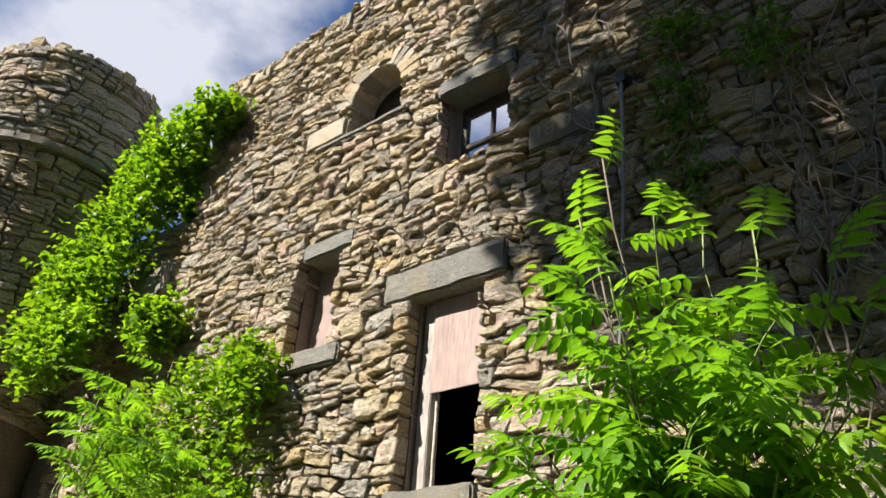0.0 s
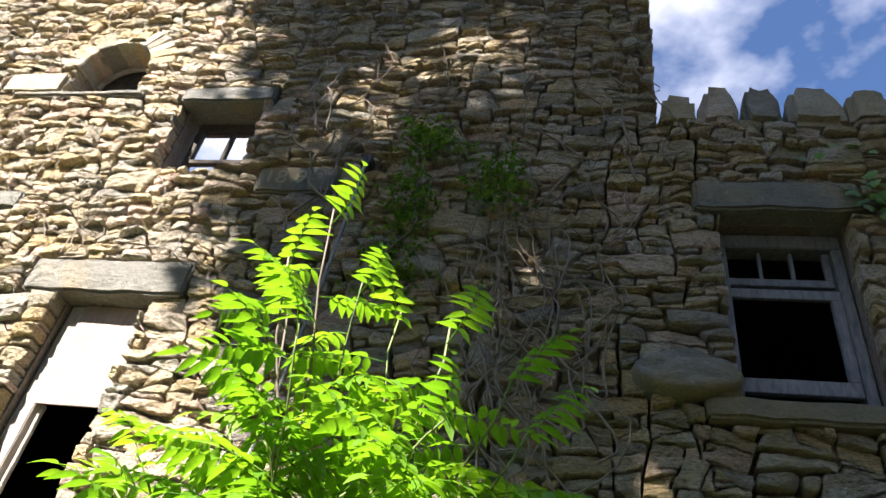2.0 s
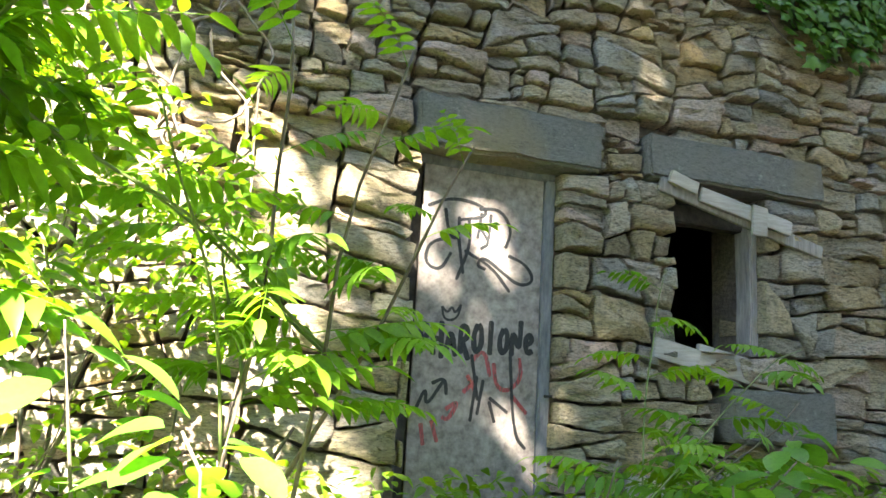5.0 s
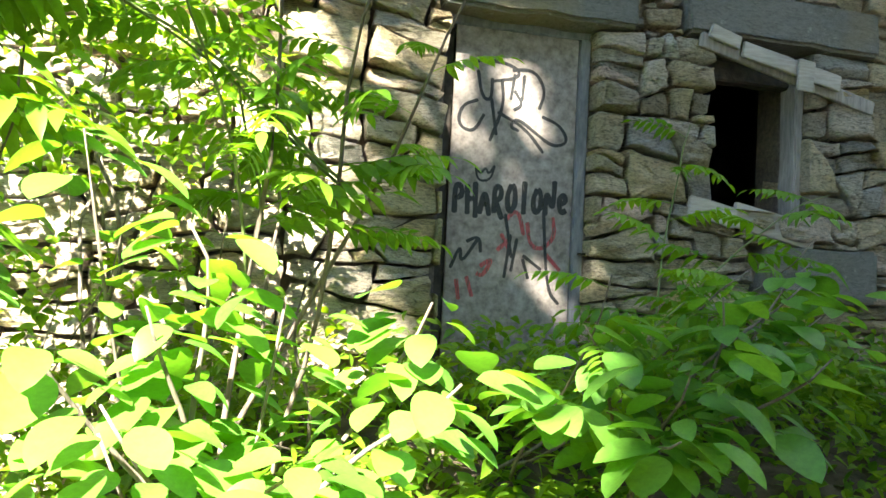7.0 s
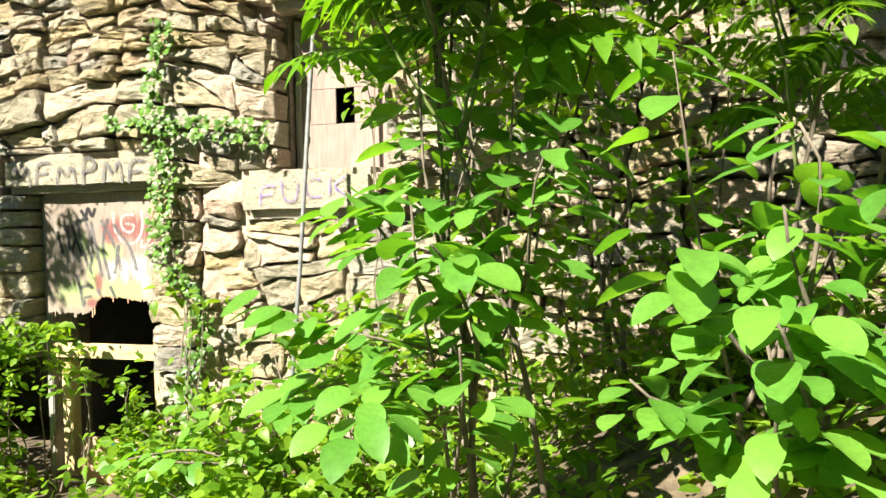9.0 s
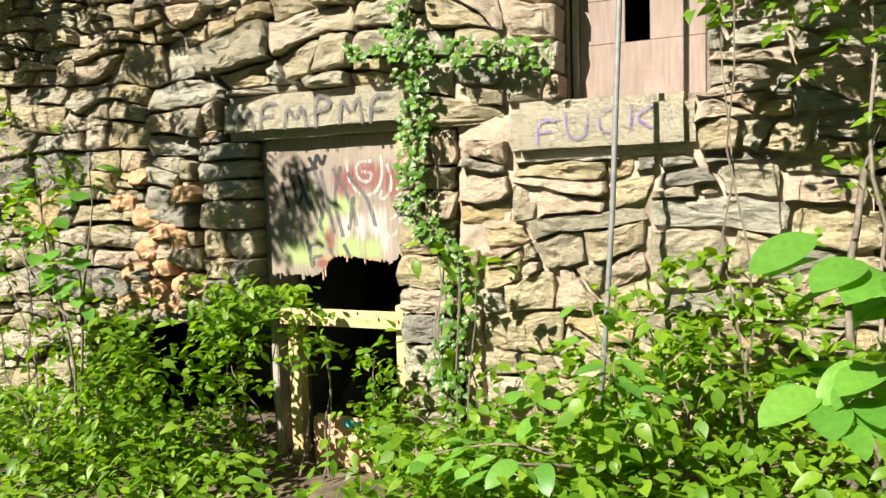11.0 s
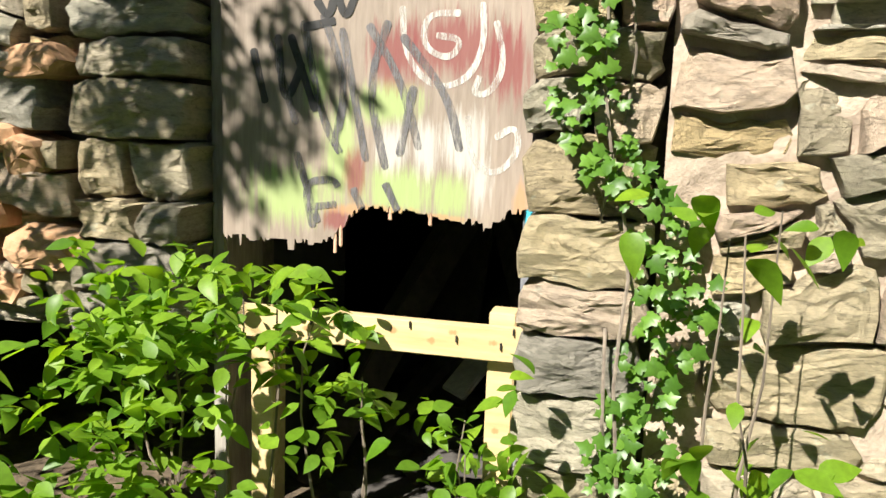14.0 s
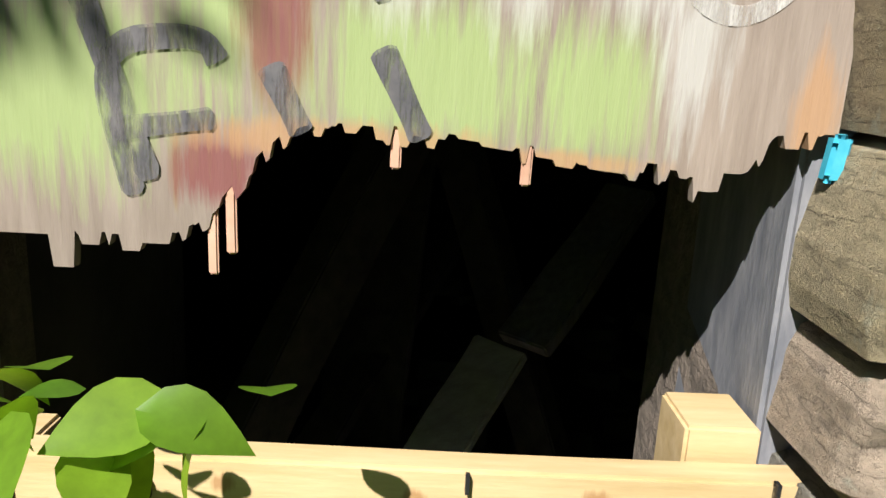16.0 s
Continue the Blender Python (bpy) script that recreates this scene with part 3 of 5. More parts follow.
def wall_stones():
    rng = random.Random(11)
    keep_single, rest = [], []

    def grow(x, z):
        return 1.45 if z < 3.3 and x > 3.6 else (1.3 if in_rect(x, z, POINTED) else (1.35 if z < 2.6 else 1.0))
    for poly in cells(-6.2, RIGHT, -0.3, TOP, rng, 1.0, grow):
        a, cx, cz = area_centre(poly)
        if cx > STEP and cz > TOP_R:
            continue
        # the broken, sloping foot of the wall at its far end
        if cx < LEFT and cz > 8.1 - (LEFT - cx) * 0.35:
            continue
        if any(in_rect(cx, cz, r, -0.27) for r in OPENINGS) or any(in_rect(cx, cz, r) for r in QUOINS):
            continue
        jamb = False
        for r in [*OPENINGS, *[q[:4] for q in LINTELS], *QUOINS]:
            if any(in_rect(px, pz, r) for px, pz in poly) or in_rect(cx, cz, r, 0.05):
                side = max(((r[0] - cx, (r[0], cz, 1, 0)), (cx - r[1], (r[1], cz, -1, 0)), (r[2] - cz, (cx, r[2], 0, 1)), (cz - r[3], (cx, r[3], 0, -1))))
                poly = clip(poly, *side[1])
                if len(poly) < 3:
                    break
                jamb = jamb or r in OPENINGS
        if len(poly) < 3:
            continue
        a, cx, cz = area_centre(poly)
        if abs(a) < 0.0025 or min(max(p[0] for p in poly) - min(p[0] for p in poly), max(p[1] for p in poly) - min(p[1] for p in poly)) < 0.03:
            continue
        if cx > STEP - 0.15 and cz > TOP_R and max(p[0] for p in poly) > STEP:
            poly = clip(poly, STEP, cz, 1, 0)
        near = any(in_rect(cx, cz, r, 0.16) for r in OPENINGS)
        single = -0.75 < cx < 3.2 and cz < 2.75 and len(keep_single) < 255
        pointed = in_rect(cx, cz, POINTED)
        gap = rng.uniform(0.005, 0.018) if pointed else rng.uniform(0.004, 0.018)
        data = stone_mesh(poly, rng, gap, 0.42 if near else 0.17, rng.uniform(0.015, 0.065) if pointed else rng.uniform(-0.005, 0.075) + (0.01 if near else 0),
                          FINE_RINGS if single else (1.0, 0.90, 0.62, 0.32), 1.7 if pointed else 1.0)
        if single:
            keep_single.append(data)
        else:
            rest.append(data)
    for x0, x1, z0, z1 in QUOINS:
        z = z0
        while z < z1 - 0.05:
            h = min(rng.uniform(0.12, 0.21), z1 - z)
            if z1 - z - h < 0.07:
                h = z1 - z
            cuts = [x0, x1] if rng.random() < 0.65 else [x0, x0 + (x1 - x0) * rng.uniform(0.4, 0.65), x1]
            for a, c in zip(cuts, cuts[1:]):
                s, e = rng.uniform(-0.012, 0.012), rng.uniform(-0.012, 0.012)
                poly = [(a + (c - a) * t / 9, z + s * t / 9) for t in range(9)] + [(c - 0.03 * rng.random(), z + s + h * t / 4) for t in range(4)]
                poly += [(c - (c - a) * t / 9, z + h + e * t / 9) for t in range(9)] + [(a, z + h - h * t / 4) for t in range(4)]
                poly = [(X, Z + 0.018 * noise.noise(Vector((X * 5, Z * 2, 4.0)))) for X, Z in poly]
                keep_single.append(stone_mesh(poly, rng, 0.004, 0.40, rng.uniform(0.03, 0.08), FINE_RINGS, 1.4))
            z += h
    return keep_single, rest


SINGLE, REST = wall_stones()


def pointing():
    """Smeared lime mortar that fills the joints beside the cellar door."""
    x0, x1, z0, z1 = POINTED
    nx, nz = 80, 134
    vs = []
    for j in range(nz + 1):
        for i in range(nx + 1):
            x, z = x0 + (x1 - x0) * i / nx, z0 + (z1 - z0) * j / nz
            vs.append((x, 0.012 + 0.035 * noise.noise(Vector((x * 5, z * 6, 1))) + 0.014 * noise.noise(Vector((x * 19, z * 19, 2))) + 0.06 * smooth(2.6, 2.9, z), z))
    w = nx + 1
    fs = []
    for j in range(nz):
        for i in range(nx):
            x, z = x0 + (x1 - x0) * (i + 0.5) / nx, z0 + (z1 - z0) * (j + 0.5) / nz
            if not any(in_rect(x, z, r, 0.03) for r in OPENINGS):
                fs.append((j * w + i, j * w + i + 1, (j + 1) * w + i + 1, (j + 1) * w + i))
    pydata("pointing", vs, fs, M_POINT, wall_front, "pinkish lime mortar smeared in the joints", smooth=True)


pointing()

# ---- lintels, sills and single large stones ----
for i, (x0, x1, z0, z1, out, mat) in enumerate(LINTELS):
    ob = part("lintel" if x1 - x0 > 0.9 and z1 - z0 > 0.2 else "sill", rough_box(x0, x1, -out, 0.40, z0, z1, 0.05 if mat is M_PALE else 0.022, 0.008 if mat is M_PALE else 0.017, 9, i + 1), mat)
    ob.parent = wall_front
    tagged(ob, "long weathered stone slab")
lettering("date", "18 9", 0.24, M_PALE, wall_front, pose(1.58, -0.064, 6.74, 90, 0, 0))
hand_lettering("lintel_graffiti", "MFMPMF", -0.12, 2.0, 1.12, 0.17, 0.022, M_GREYSP, wall_front, -0.0535)
hand_lettering("sill_graffiti", "FUCK", 1.78, 1.83, 0.62, 0.13, 0.014, M_PURPLE, wall_front, -0.0735, 0.015)
oval = [(5.20 + 0.36 * math.cos(w) * (1 - 0.1 * math.sin(w)), 4.955 + 0.19 * math.sin(w)) for w in [2 * math.pi * k / 26 for k in range(26)]]
pydata("boulder", *stone_mesh(oval, random.Random(4), 0.0, 0.14, 0.15, (1.0, 0.93, 0.84, 0.72, 0.58, 0.42, 0.25)), M_SLAB, wall_front, "rounded dark boulder beside the window sill", smooth=True)
# voussoirs round the arched window
for k in range(13):
    w = math.pi * (k + 0.5) / 13
    cx, cz, r = -0.775, 8.62, 0.56
    m = Matrix.Translation((cx + r * math.cos(w), 0.06, cz + r * math.sin(w))) @ Matrix.Rotation(-(w - math.pi / 2), 4, "Y")
    tagged(part("arch_stone", rough_box(-0.068, 0.068, -0.12, 0.36, -0.15, 0.15, 0.012, 0.014, 2, k, m), M_STONE_P, wall_front), "narrow arch stone")
for sx in (-1, 1):
    # haunches that close the square corners above the arch
    tagged(part("arch_haunch", rough_box(*((-1.20, -1.08) if sx < 0 else (-0.47, -0.35)), 0.0, 0.38, 8.86, 9.06, 0.02, 0.02, 2, 5 + sx), M_STONE_P, wall_front), "rough stone beside the arch")

# capping stones that stand along the wall's top
rng = random.Random(5)
x = LEFT
while x < STEP - 0.1:
    w = rng.uniform(0.16, 0.42)
    h = rng.uniform(0.12, 0.34)
    tagged(part("capping_stone", rough_box(x, x + w * 0.9, -0.05, 0.42, TOP - 0.03, TOP + h, 0.05, 0.05, 2, x), M_STONE_P, wall_front), "rough upright capping stone")
    x += w
x = STEP + 0.02
while x < RIGHT - 0.3:
    w = rng.uniform(0.34, 0.52)
    b = rough_box(x, x + w * 0.92, -0.06, 0.40, TOP_R - 0.03, TOP_R + rng.uniform(0.38, 0.50), 0.06, 0.04, 3, x)
    mid, hw = x + w * 0.46, w * 0.46
    for v in b.verts:
        up = max(0.0, (v.co.z - TOP_R - 0.12) / 0.34)
        v.co.x = mid + (v.co.x - mid) * (1 - 0.38 * up * up)
    tagged(part("capping_stone", b, M_STONE_P, wall_front), "rounded upright capping stone")
    x += w

# ---- rooms added behind the wall, coloured dark so the openings look unlit ----
def plain_box(name, x0, x1, y0, y1, z0, z1, mat, label, cat):
    return tagged(part(name, rough_box(x0, x1, y0, y1, z0, z1, 0, 0, 0), mat), label, cat, kind="structure")


plain_box("wall_back", LEFT, RIGHT, 4.6, 5.0, -0.6, 6.9, M_PLASTER, "dark inner wall added to close the rooms", "wall")
plain_box("wall_west", LEFT, LEFT + 0.4, 0.504, 4.596, -0.6, 8.6, M_PLASTER, "dark side wall added to close the rooms", "wall")
plain_box("wall_middle", 4.95, 5.25, 0.504, 4.596, -0.6, 7.1, M_PLASTER, "dark cross wall added to close the rooms", "wall")
plain_box("wall_east", RIGHT - 0.4, RIGHT, 0.504, 4.596, -0.6, 7.1, M_PLASTER, "dark side wall added to close the rooms", "wall")
# added floor that shuts daylight out of the cellar
plain_box("floor_upper", LEFT + 0.404, 4.946, 0.504, 4.596, 3.22, 3.40, M_DARKWOOD, "dark upper floor added to keep the cellar unlit", "floor")
# added sheet that blocks the sun from the back wall behind the tall window
plain_box("ceiling_blocker", LEFT + 0.404, 4.946, 0.504, 4.596, 6.50, 6.64, M_DARKWOOD, "dark ceiling added to keep sun off the inner wall", "ceiling")
# two added walls that stop light from the low hole reaching the cellar
plain_box("niche_blocker", -1.7, -0.06, 1.3, 1.4, -0.3, 3.21, M_PLASTER, "dark back wall added to keep the low hole unlit", "wall")
plain_box("cheek_blocker", -0.14, -0.06, 0.504, 1.296, -0.3, 3.21, M_PLASTER, "dark side wall added to block daylight into the cellar", "wall")
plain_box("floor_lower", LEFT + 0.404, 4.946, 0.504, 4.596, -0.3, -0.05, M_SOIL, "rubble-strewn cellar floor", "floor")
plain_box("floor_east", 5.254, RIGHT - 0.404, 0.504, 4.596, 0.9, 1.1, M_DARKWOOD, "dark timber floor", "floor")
# added ceilings that shut the sky out of the east rooms
plain_box("ceiling_lower", 5.254, RIGHT - 0.404, 0.504, 4.596, 4.1, 4.3, M_DARKWOOD, "dark timber ceiling added to keep the room unlit", "ceiling")
plain_box("ceiling_upper", 5.254, RIGHT - 0.404, 0.504, 4.596, 6.9, 7.08, M_DARKWOOD, "dark timber ceiling added to keep the room unlit", "ceiling")


def timber(a, b, w, h, mat, label, turn=0.0):
    a, b = Vector(a), Vector(b)
    d = b - a
    m = Matrix.Translation(a) @ d.to_track_quat("X", "Z").to_matrix().to_4x4() @ Matrix.Rotation(turn, 4, "X")
    ob = part("fallen_timber", rough_box(0, d.length, -w / 2, w / 2, -h / 2, h / 2, 0.006, 0.008, 5, d.length, m), mat)
    return tagged(ob, label, "timber", "fallen timbers in the ruin")


timber((0.02, 0.75, 0.0), (0.62, 1.5, 1.30), 0.10, 0.16, M_DARKWOOD, "charred beam leaning in the cellar")
timber((1.05, 1.3, 0.02), (0.40, 1.9, 1.9), 0.08, 0.14, M_DARKWOOD, "charred beam leaning in the cellar")
timber((0.15, 1.0, 0.0), (0.95, 2.4, 1.0), 0.12, 0.05, M_DARKWOOD, "charred plank leaning in the cellar")
timber((0.62, 0.85, 0.42), (0.80, 1.05, 0.66), 0.15, 0.025, M_BOARD, "short pale board among cellar rubble")
timber((0.88, 1.25, 0.58), (1.22, 1.6, 0.95), 0.16, 0.05, M_OLDWOOD, "split grey plank among cellar rubble")
timber((0.42, 1.5, 0.05), (0.50, 1.7, 1.05), 0.28, 0.03, M_DARKWOOD, "broken dark panel standing in the cellar")
timber((0.1, 0.9, 3.40), (1.1, 2.6, 5.0), 0.10, 0.15, M_DARKWOOD, "charred roof beam fallen on the upper floor")
timber((1.3, 0.9, 3.40), (0.5, 1.9, 5.2), 0.10, 0.15, M_DARKWOOD, "charred roof beam fallen on the upper floor")
timber((0.55, 1.6, 3.45), (1.3, 1.7, 4.8), 0.30, 0.03, M_OLDWOOD, "weathered plank fallen on the upper floor")
rng = random.Random(3)
piece = []
for i in range(260):
    p = Vector((rng.uniform(0.1, 1.7), rng.uniform(0.7, 3.2), 0))
    p.z = -0.04 + 0.45 * smooth(0.8, 2.4, p.y) * rng.random()
    s = rng.uniform(0.04, 0.17)
    vs = [(p.x + s * math.cos(k * 1.05 + i) * rng.uniform(0.6, 1), p.y + s * math.sin(k * 1.05 + i) * rng.uniform(0.6, 1), p.z + h * s * 0.5) for h in (0, 1) for k in range(6)]
    piece.append((vs, [tuple(range(5, -1, -1)), tuple(range(6, 12))] + [(k, (k + 1) % 6, 6 + (k + 1) % 6, 6 + k) for k in range(6)]))
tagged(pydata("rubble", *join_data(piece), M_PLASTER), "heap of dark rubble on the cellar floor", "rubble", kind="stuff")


# orange and tan stones left of the cellar door
bricks = thing("orange_stone_patch", "orange and tan stones set in the wall", "bricks", kind="structure")
for i, (x, z) in enumerate([(-0.98, 1.72), (-0.92, 1.45), (-0.80, 1.36), (-0.95, 1.24), (-0.84, 1.12), (-0.92, 0.98), (-0.78, 0.88), (-1.05, 1.08), (-0.62, 1.60), (-0.66, 1.30), (-1.12, 1.55), (-0.60, 1.02), (-1.15, 0.92)]):
    w, h = 0.09 + 0.02 * (i % 3), 0.055 + 0.015 * (i % 2)
    ring = [(x + 0.08 + w * math.copysign(abs(math.cos(a)) ** 0.6, math.cos(a)), z + 0.05 + h * math.copysign(abs(math.sin(a)) ** 0.6, math.sin(a))) for a in [2 * math.pi * k / 16 for k in range(16)]]
    pydata("brick", *stone_mesh(ring, random.Random(i), 0.0, 0.10, 0.07, (1.0, 0.92, 0.72, 0.45)), M_ORANGE_STONE, bricks)

# ---- cellar door: torn plywood, new lumber frame, painted jamb ----
def torn_sheet(x0, x1, z1, edge, y, thick, seed, n=300):
    """A sheet whose lower edge is torn into splinters along edge(x)."""
    r = random.Random(seed)
    vs, fs = [], []
    prev = 0
    for i in range(n + 1):
        x = x0 + (x1 - x0) * i / n
        if i % r.choice((2, 3, 5, 7)) == 0:
            prev = r.uniform(-0.011, 0.011) - (0.028 * r.random() if r.random() < 0.12 else 0)
        z = edge(x) + prev
        vs += [(x, y, z), (x, y, z1), (x, y + thick, z), (x, y + thick, z1)]
    for i in range(n):
        a, b = 4 * i, 4 * i + 4
        fs += [(a, b, b + 1, a + 1), (b + 2, a + 2, a + 3, b + 3), (a + 1, b + 1, b + 3, a + 3), (a, a + 2, b + 2, b)]
    fs += [(0, 1, 3, 2), (4 * n, 4 * n + 2, 4 * n + 3, 4 * n + 1)]
    return vs, fs


cellar_door = thing("door_1", "boarded cellar doorway with torn, graffitied plywood and fresh lumber", "door", kind="structure")
BY = 0.075


def torn_edge(x):
    z = 1.13 + 0.115 * smooth(0.36, 0.50, x) - 0.03 * smooth(0.5, 0.9, x) + 0.045 * smooth(0.90, 0.93, x)
    return z


plywood = pydata("plywood", *torn_sheet(0.035, 0.985, 1.955, torn_edge, BY, 0.014, 4), M_PLY, cellar_door, "warped plywood sheet with a splintered edge")
lumber = part("crossbar", rough_box(0.10, 1.01, 0.035, 0.074, 0.825, 0.925, 0.004, 0.002, 4, 2), M_LUMBER, cellar_door, "fresh yellow pine board")
part("post", rough_box(0.885, 0.965, 0.078, 0.165, -0.05, 0.96, 0.004, 0.002, 4, 3), M_LUMBER, cellar_door, "fresh yellow pine post")
part("post", rough_box(0.125, 0.205, 0.078, 0.165, -0.05, 0.90, 0.004, 0.002, 4, 4), M_LUMBER, cellar_door, "fresh yellow pine post")
part("jamb", rough_box(0.968, 1.02, 0.10, 0.36, -0.05, 1.94, 0.006, 0.006, 5, 7), M_FRAME, cellar_door, "jamb with peeling grey-blue paint")
part("jamb", rough_box(-0.02, 0.03, 0.10, 0.36, -0.05, 1.94, 0.006, 0.006, 5, 8), M_OLDWOOD, cellar_door, "bare grey jamb")
part("threshold_board", rough_box(0.36, 0.86, -0.03, 0.0, -0.02, 0.30, 0.02, 0.02, 4, 9), M_RUST, cellar_door, "salmon-painted board propped at the threshold")
ribbon("blue_paint", [[(0.58, 0.275), (0.7, 0.262), (0.80, 0.262)], [(0.80, 0.25), (0.85, 0.16)]], 0.045, M_BLUE, cellar_door, -0.045, "turquoise paint smear")
for sx, sz, sl in ((0.425, 1.165, 0.09), (0.405, 1.135, 0.07), (0.575, 1.235, 0.05), (0.70, 1.215, 0.03)):
    part("splinter", rough_box(sx - 0.005, sx + 0.005, BY + 0.002, BY + 0.009, sz - sl * 0.5, sz + 0.03, 0.002, 0.004, 3, sx * 9), M_RUST, cellar_door, "raw torn wood splinter")
part("paint_drip", rough_box(0.982, 1.0, 0.066, 0.085, 1.215, 1.262, 0.008, 0.016, 6, 6), M_BLUE, cellar_door, "turquoise paint blob")
for nx, nz in ((0.80, 0.89), (0.93, 0.88), (0.66, 0.92), (0.965, 0.925), (0.35, 0.9)):
    part("nail", rough_box(nx - 0.002, nx + 0.002, 0.026, 0.036, nz - 0.016, nz + 0.003, 0, 0, 0), M_BLACK, cellar_door)
# paint on the plywood, oldest first
g = BY - 0.0006
ribbon("white_loops", [[(0.60, 1.82), (0.61, 1.68), (0.70, 1.59), (0.80, 1.62), (0.84, 1.72), (0.83, 1.83)], [(0.77, 1.80), (0.67, 1.80), (0.66, 1.71), (0.74, 1.67), (0.78, 1.73), (0.70, 1.74)],
                       [(0.87, 1.78), (0.90, 1.66), (0.86, 1.58), (0.81, 1.58), (0.83, 1.63)], [(0.80, 1.52), (0.81, 1.40), (0.88, 1.35), (0.95, 1.42), (0.94, 1.50), (0.88, 1.46)]], 0.018, M_WHITE, plywood, g - 0.0002)
ribbon("grey_tag", [[(0.42, 1.76), (0.50, 1.38)], [(0.50, 1.77), (0.60, 1.62), (0.66, 1.42)], [(0.56, 1.78), (0.50, 1.60), (0.56, 1.36)], [(0.60, 1.74), (0.74, 1.58), (0.78, 1.42)],
                    [(0.30, 1.78), (0.36, 1.50), (0.42, 1.40)], [(0.36, 1.80), (0.44, 1.60), (0.40, 1.42)], [(0.28, 1.40), (0.35, 1.19)], [(0.56, 1.32), (0.60, 1.24)], [(0.64, 1.60), (0.60, 1.40)],
                    [(0.20, 1.72), (0.28, 1.48)], [(0.46, 1.30), (0.49, 1.24)]], 0.024, M_GREYSP, plywood, g - 0.0012)
ribbon("black_tag", [[(0.14, 1.70), (0.18, 1.54)], [(0.22, 1.74), (0.24, 1.52), (0.30, 1.66)], [(0.26, 1.74), (0.34, 1.52)], [(0.30, 1.76), (0.40, 1.78)], [(0.34, 1.84), (0.38, 1.78), (0.40, 1.87), (0.43, 1.78), (0.46, 1.85)]],
       0.024, M_BLACK, plywood, g - 0.0015)
ribbon("letter", [[(0.335, 1.175), (0.30, 1.31), (0.40, 1.325), (0.415, 1.30)], [(0.315, 1.235), (0.41, 1.25)]], 0.021, M_GREYSP, plywood, g - 0.0018, "grey letter F")

# ---- chipboard door beside the window ----
chip_door = thing("door_2", "shut grey chipboard door covered in black graffiti", "door", kind="structure")
chip = part("panel", rough_box(5.63, 6.40, 0.12, 0.14, 1.12, 3.34, 0.003, 0.0, 0), M_OSB, chip_door, "grey chipboard panel")
part("frame_post", rough_box(6.402, 6.47, 0.09, 0.20, 1.1, 3.33, 0.008, 0.003, 4, 1), M_FRAME, chip_door, "grey timber door frame")
part("frame_post", rough_box(5.56, 5.625, 0.14, 0.22, 1.1, 3.33, 0.008, 0.003, 4, 2), M_DARKWOOD, chip_door, "dark timber door frame")
part("frame_head", rough_box(5.56, 6.47, 0.10, 0.20, 3.334, 3.40, 0.008, 0.003, 4, 3), M_FRAME, chip_door, "grey timber door frame")
part("latch", rough_box(6.43, 6.50, 0.06, 0.088, 2.02, 2.035, 0.003, 0.0, 0), M_BLACK, chip_door, "dark metal latch")
hand_lettering("tag_word", "PHAROlONe", 5.65, 2.22, 0.73, 0.17, 0.032, M_BLACK, chip, 0.1185, 0.004)
h = 0.1175
ribbon("crown_mark", [[(5.785, 2.50), (5.80, 2.42), (5.88, 2.43), (5.90, 2.52)], [(5.785, 2.50), (5.82, 2.46), (5.845, 2.51), (5.865, 2.46), (5.90, 2.52)]], 0.014, M_BLACK, chip, h)
ribbon("scrawl", [[(5.66, 3.08), (5.80, 3.15), (6.0, 3.13), (6.04, 3.06), (5.86, 3.02)], [(5.77, 3.08), (5.80, 2.92), (5.86, 2.90), (5.86, 3.04)], [(5.86, 2.92), (5.90, 2.70)], [(5.92, 3.04), (5.94, 2.88), (5.86, 2.66)],
                  [(5.78, 2.90), (5.68, 2.86), (5.66, 2.74), (5.76, 2.70), (5.82, 2.82)], [(6.0, 3.08), (5.98, 2.92)], [(6.06, 3.08), (6.05, 2.92)], [(5.98, 3.1), (6.12, 3.12), (6.20, 3.0), (6.16, 2.88)],
                  [(5.90, 2.84), (6.08, 2.76), (6.20, 2.62)], [(6.18, 2.84), (6.30, 2.80), (6.36, 2.70), (6.26, 2.66), (6.14, 2.74), (6.02, 2.82), (5.98, 2.76), (6.04, 2.74)],
                  [(6.0, 2.98), (6.06, 2.90), (6.0, 2.86)]], 0.02, M_BLACK, chip, h)
ribbon("arrow_mark", [[(5.66, 1.90), (5.72, 2.05), (5.72, 1.92), (5.82, 2.08)], [(5.75, 2.06), (5.83, 2.10), (5.84, 2.0)], [(6.02, 2.12), (5.99, 1.86)], [(6.06, 2.1), (6.03, 1.90)],
                      [(6.10, 1.98), (6.14, 1.86)], [(6.10, 2.0), (6.22, 1.92)], [(6.22, 2.26), (6.26, 1.80), (6.34, 1.72)], [(5.98, 2.24), (6.03, 1.98)]], 0.02, M_BLACK, chip, h)
ribbon("red_tag", [[(5.98, 2.20), (6.06, 2.28), (6.10, 2.12)], [(5.94, 2.02), (6.02, 2.10)], [(6.02, 2.02), (5.96, 2.12)], [(6.12, 2.20), (6.14, 2.06), (6.22, 2.04), (6.30, 2.12), (6.28, 2.24)],
                   [(5.84, 1.92), (5.92, 1.98), (5.86, 1.86), (5.82, 1.88)], [(5.70, 1.84), (5.72, 1.72)], [(5.76, 1.86), (5.80, 1.74)], [(6.24, 2.02), (6.34, 1.92)]], 0.024, M_RED, chip, h + 0.0008)

# ---- broken window beside the chipboard door ----
win_a = thing("window_1", "empty window hole with loose weathered boards", "window", kind="structure")
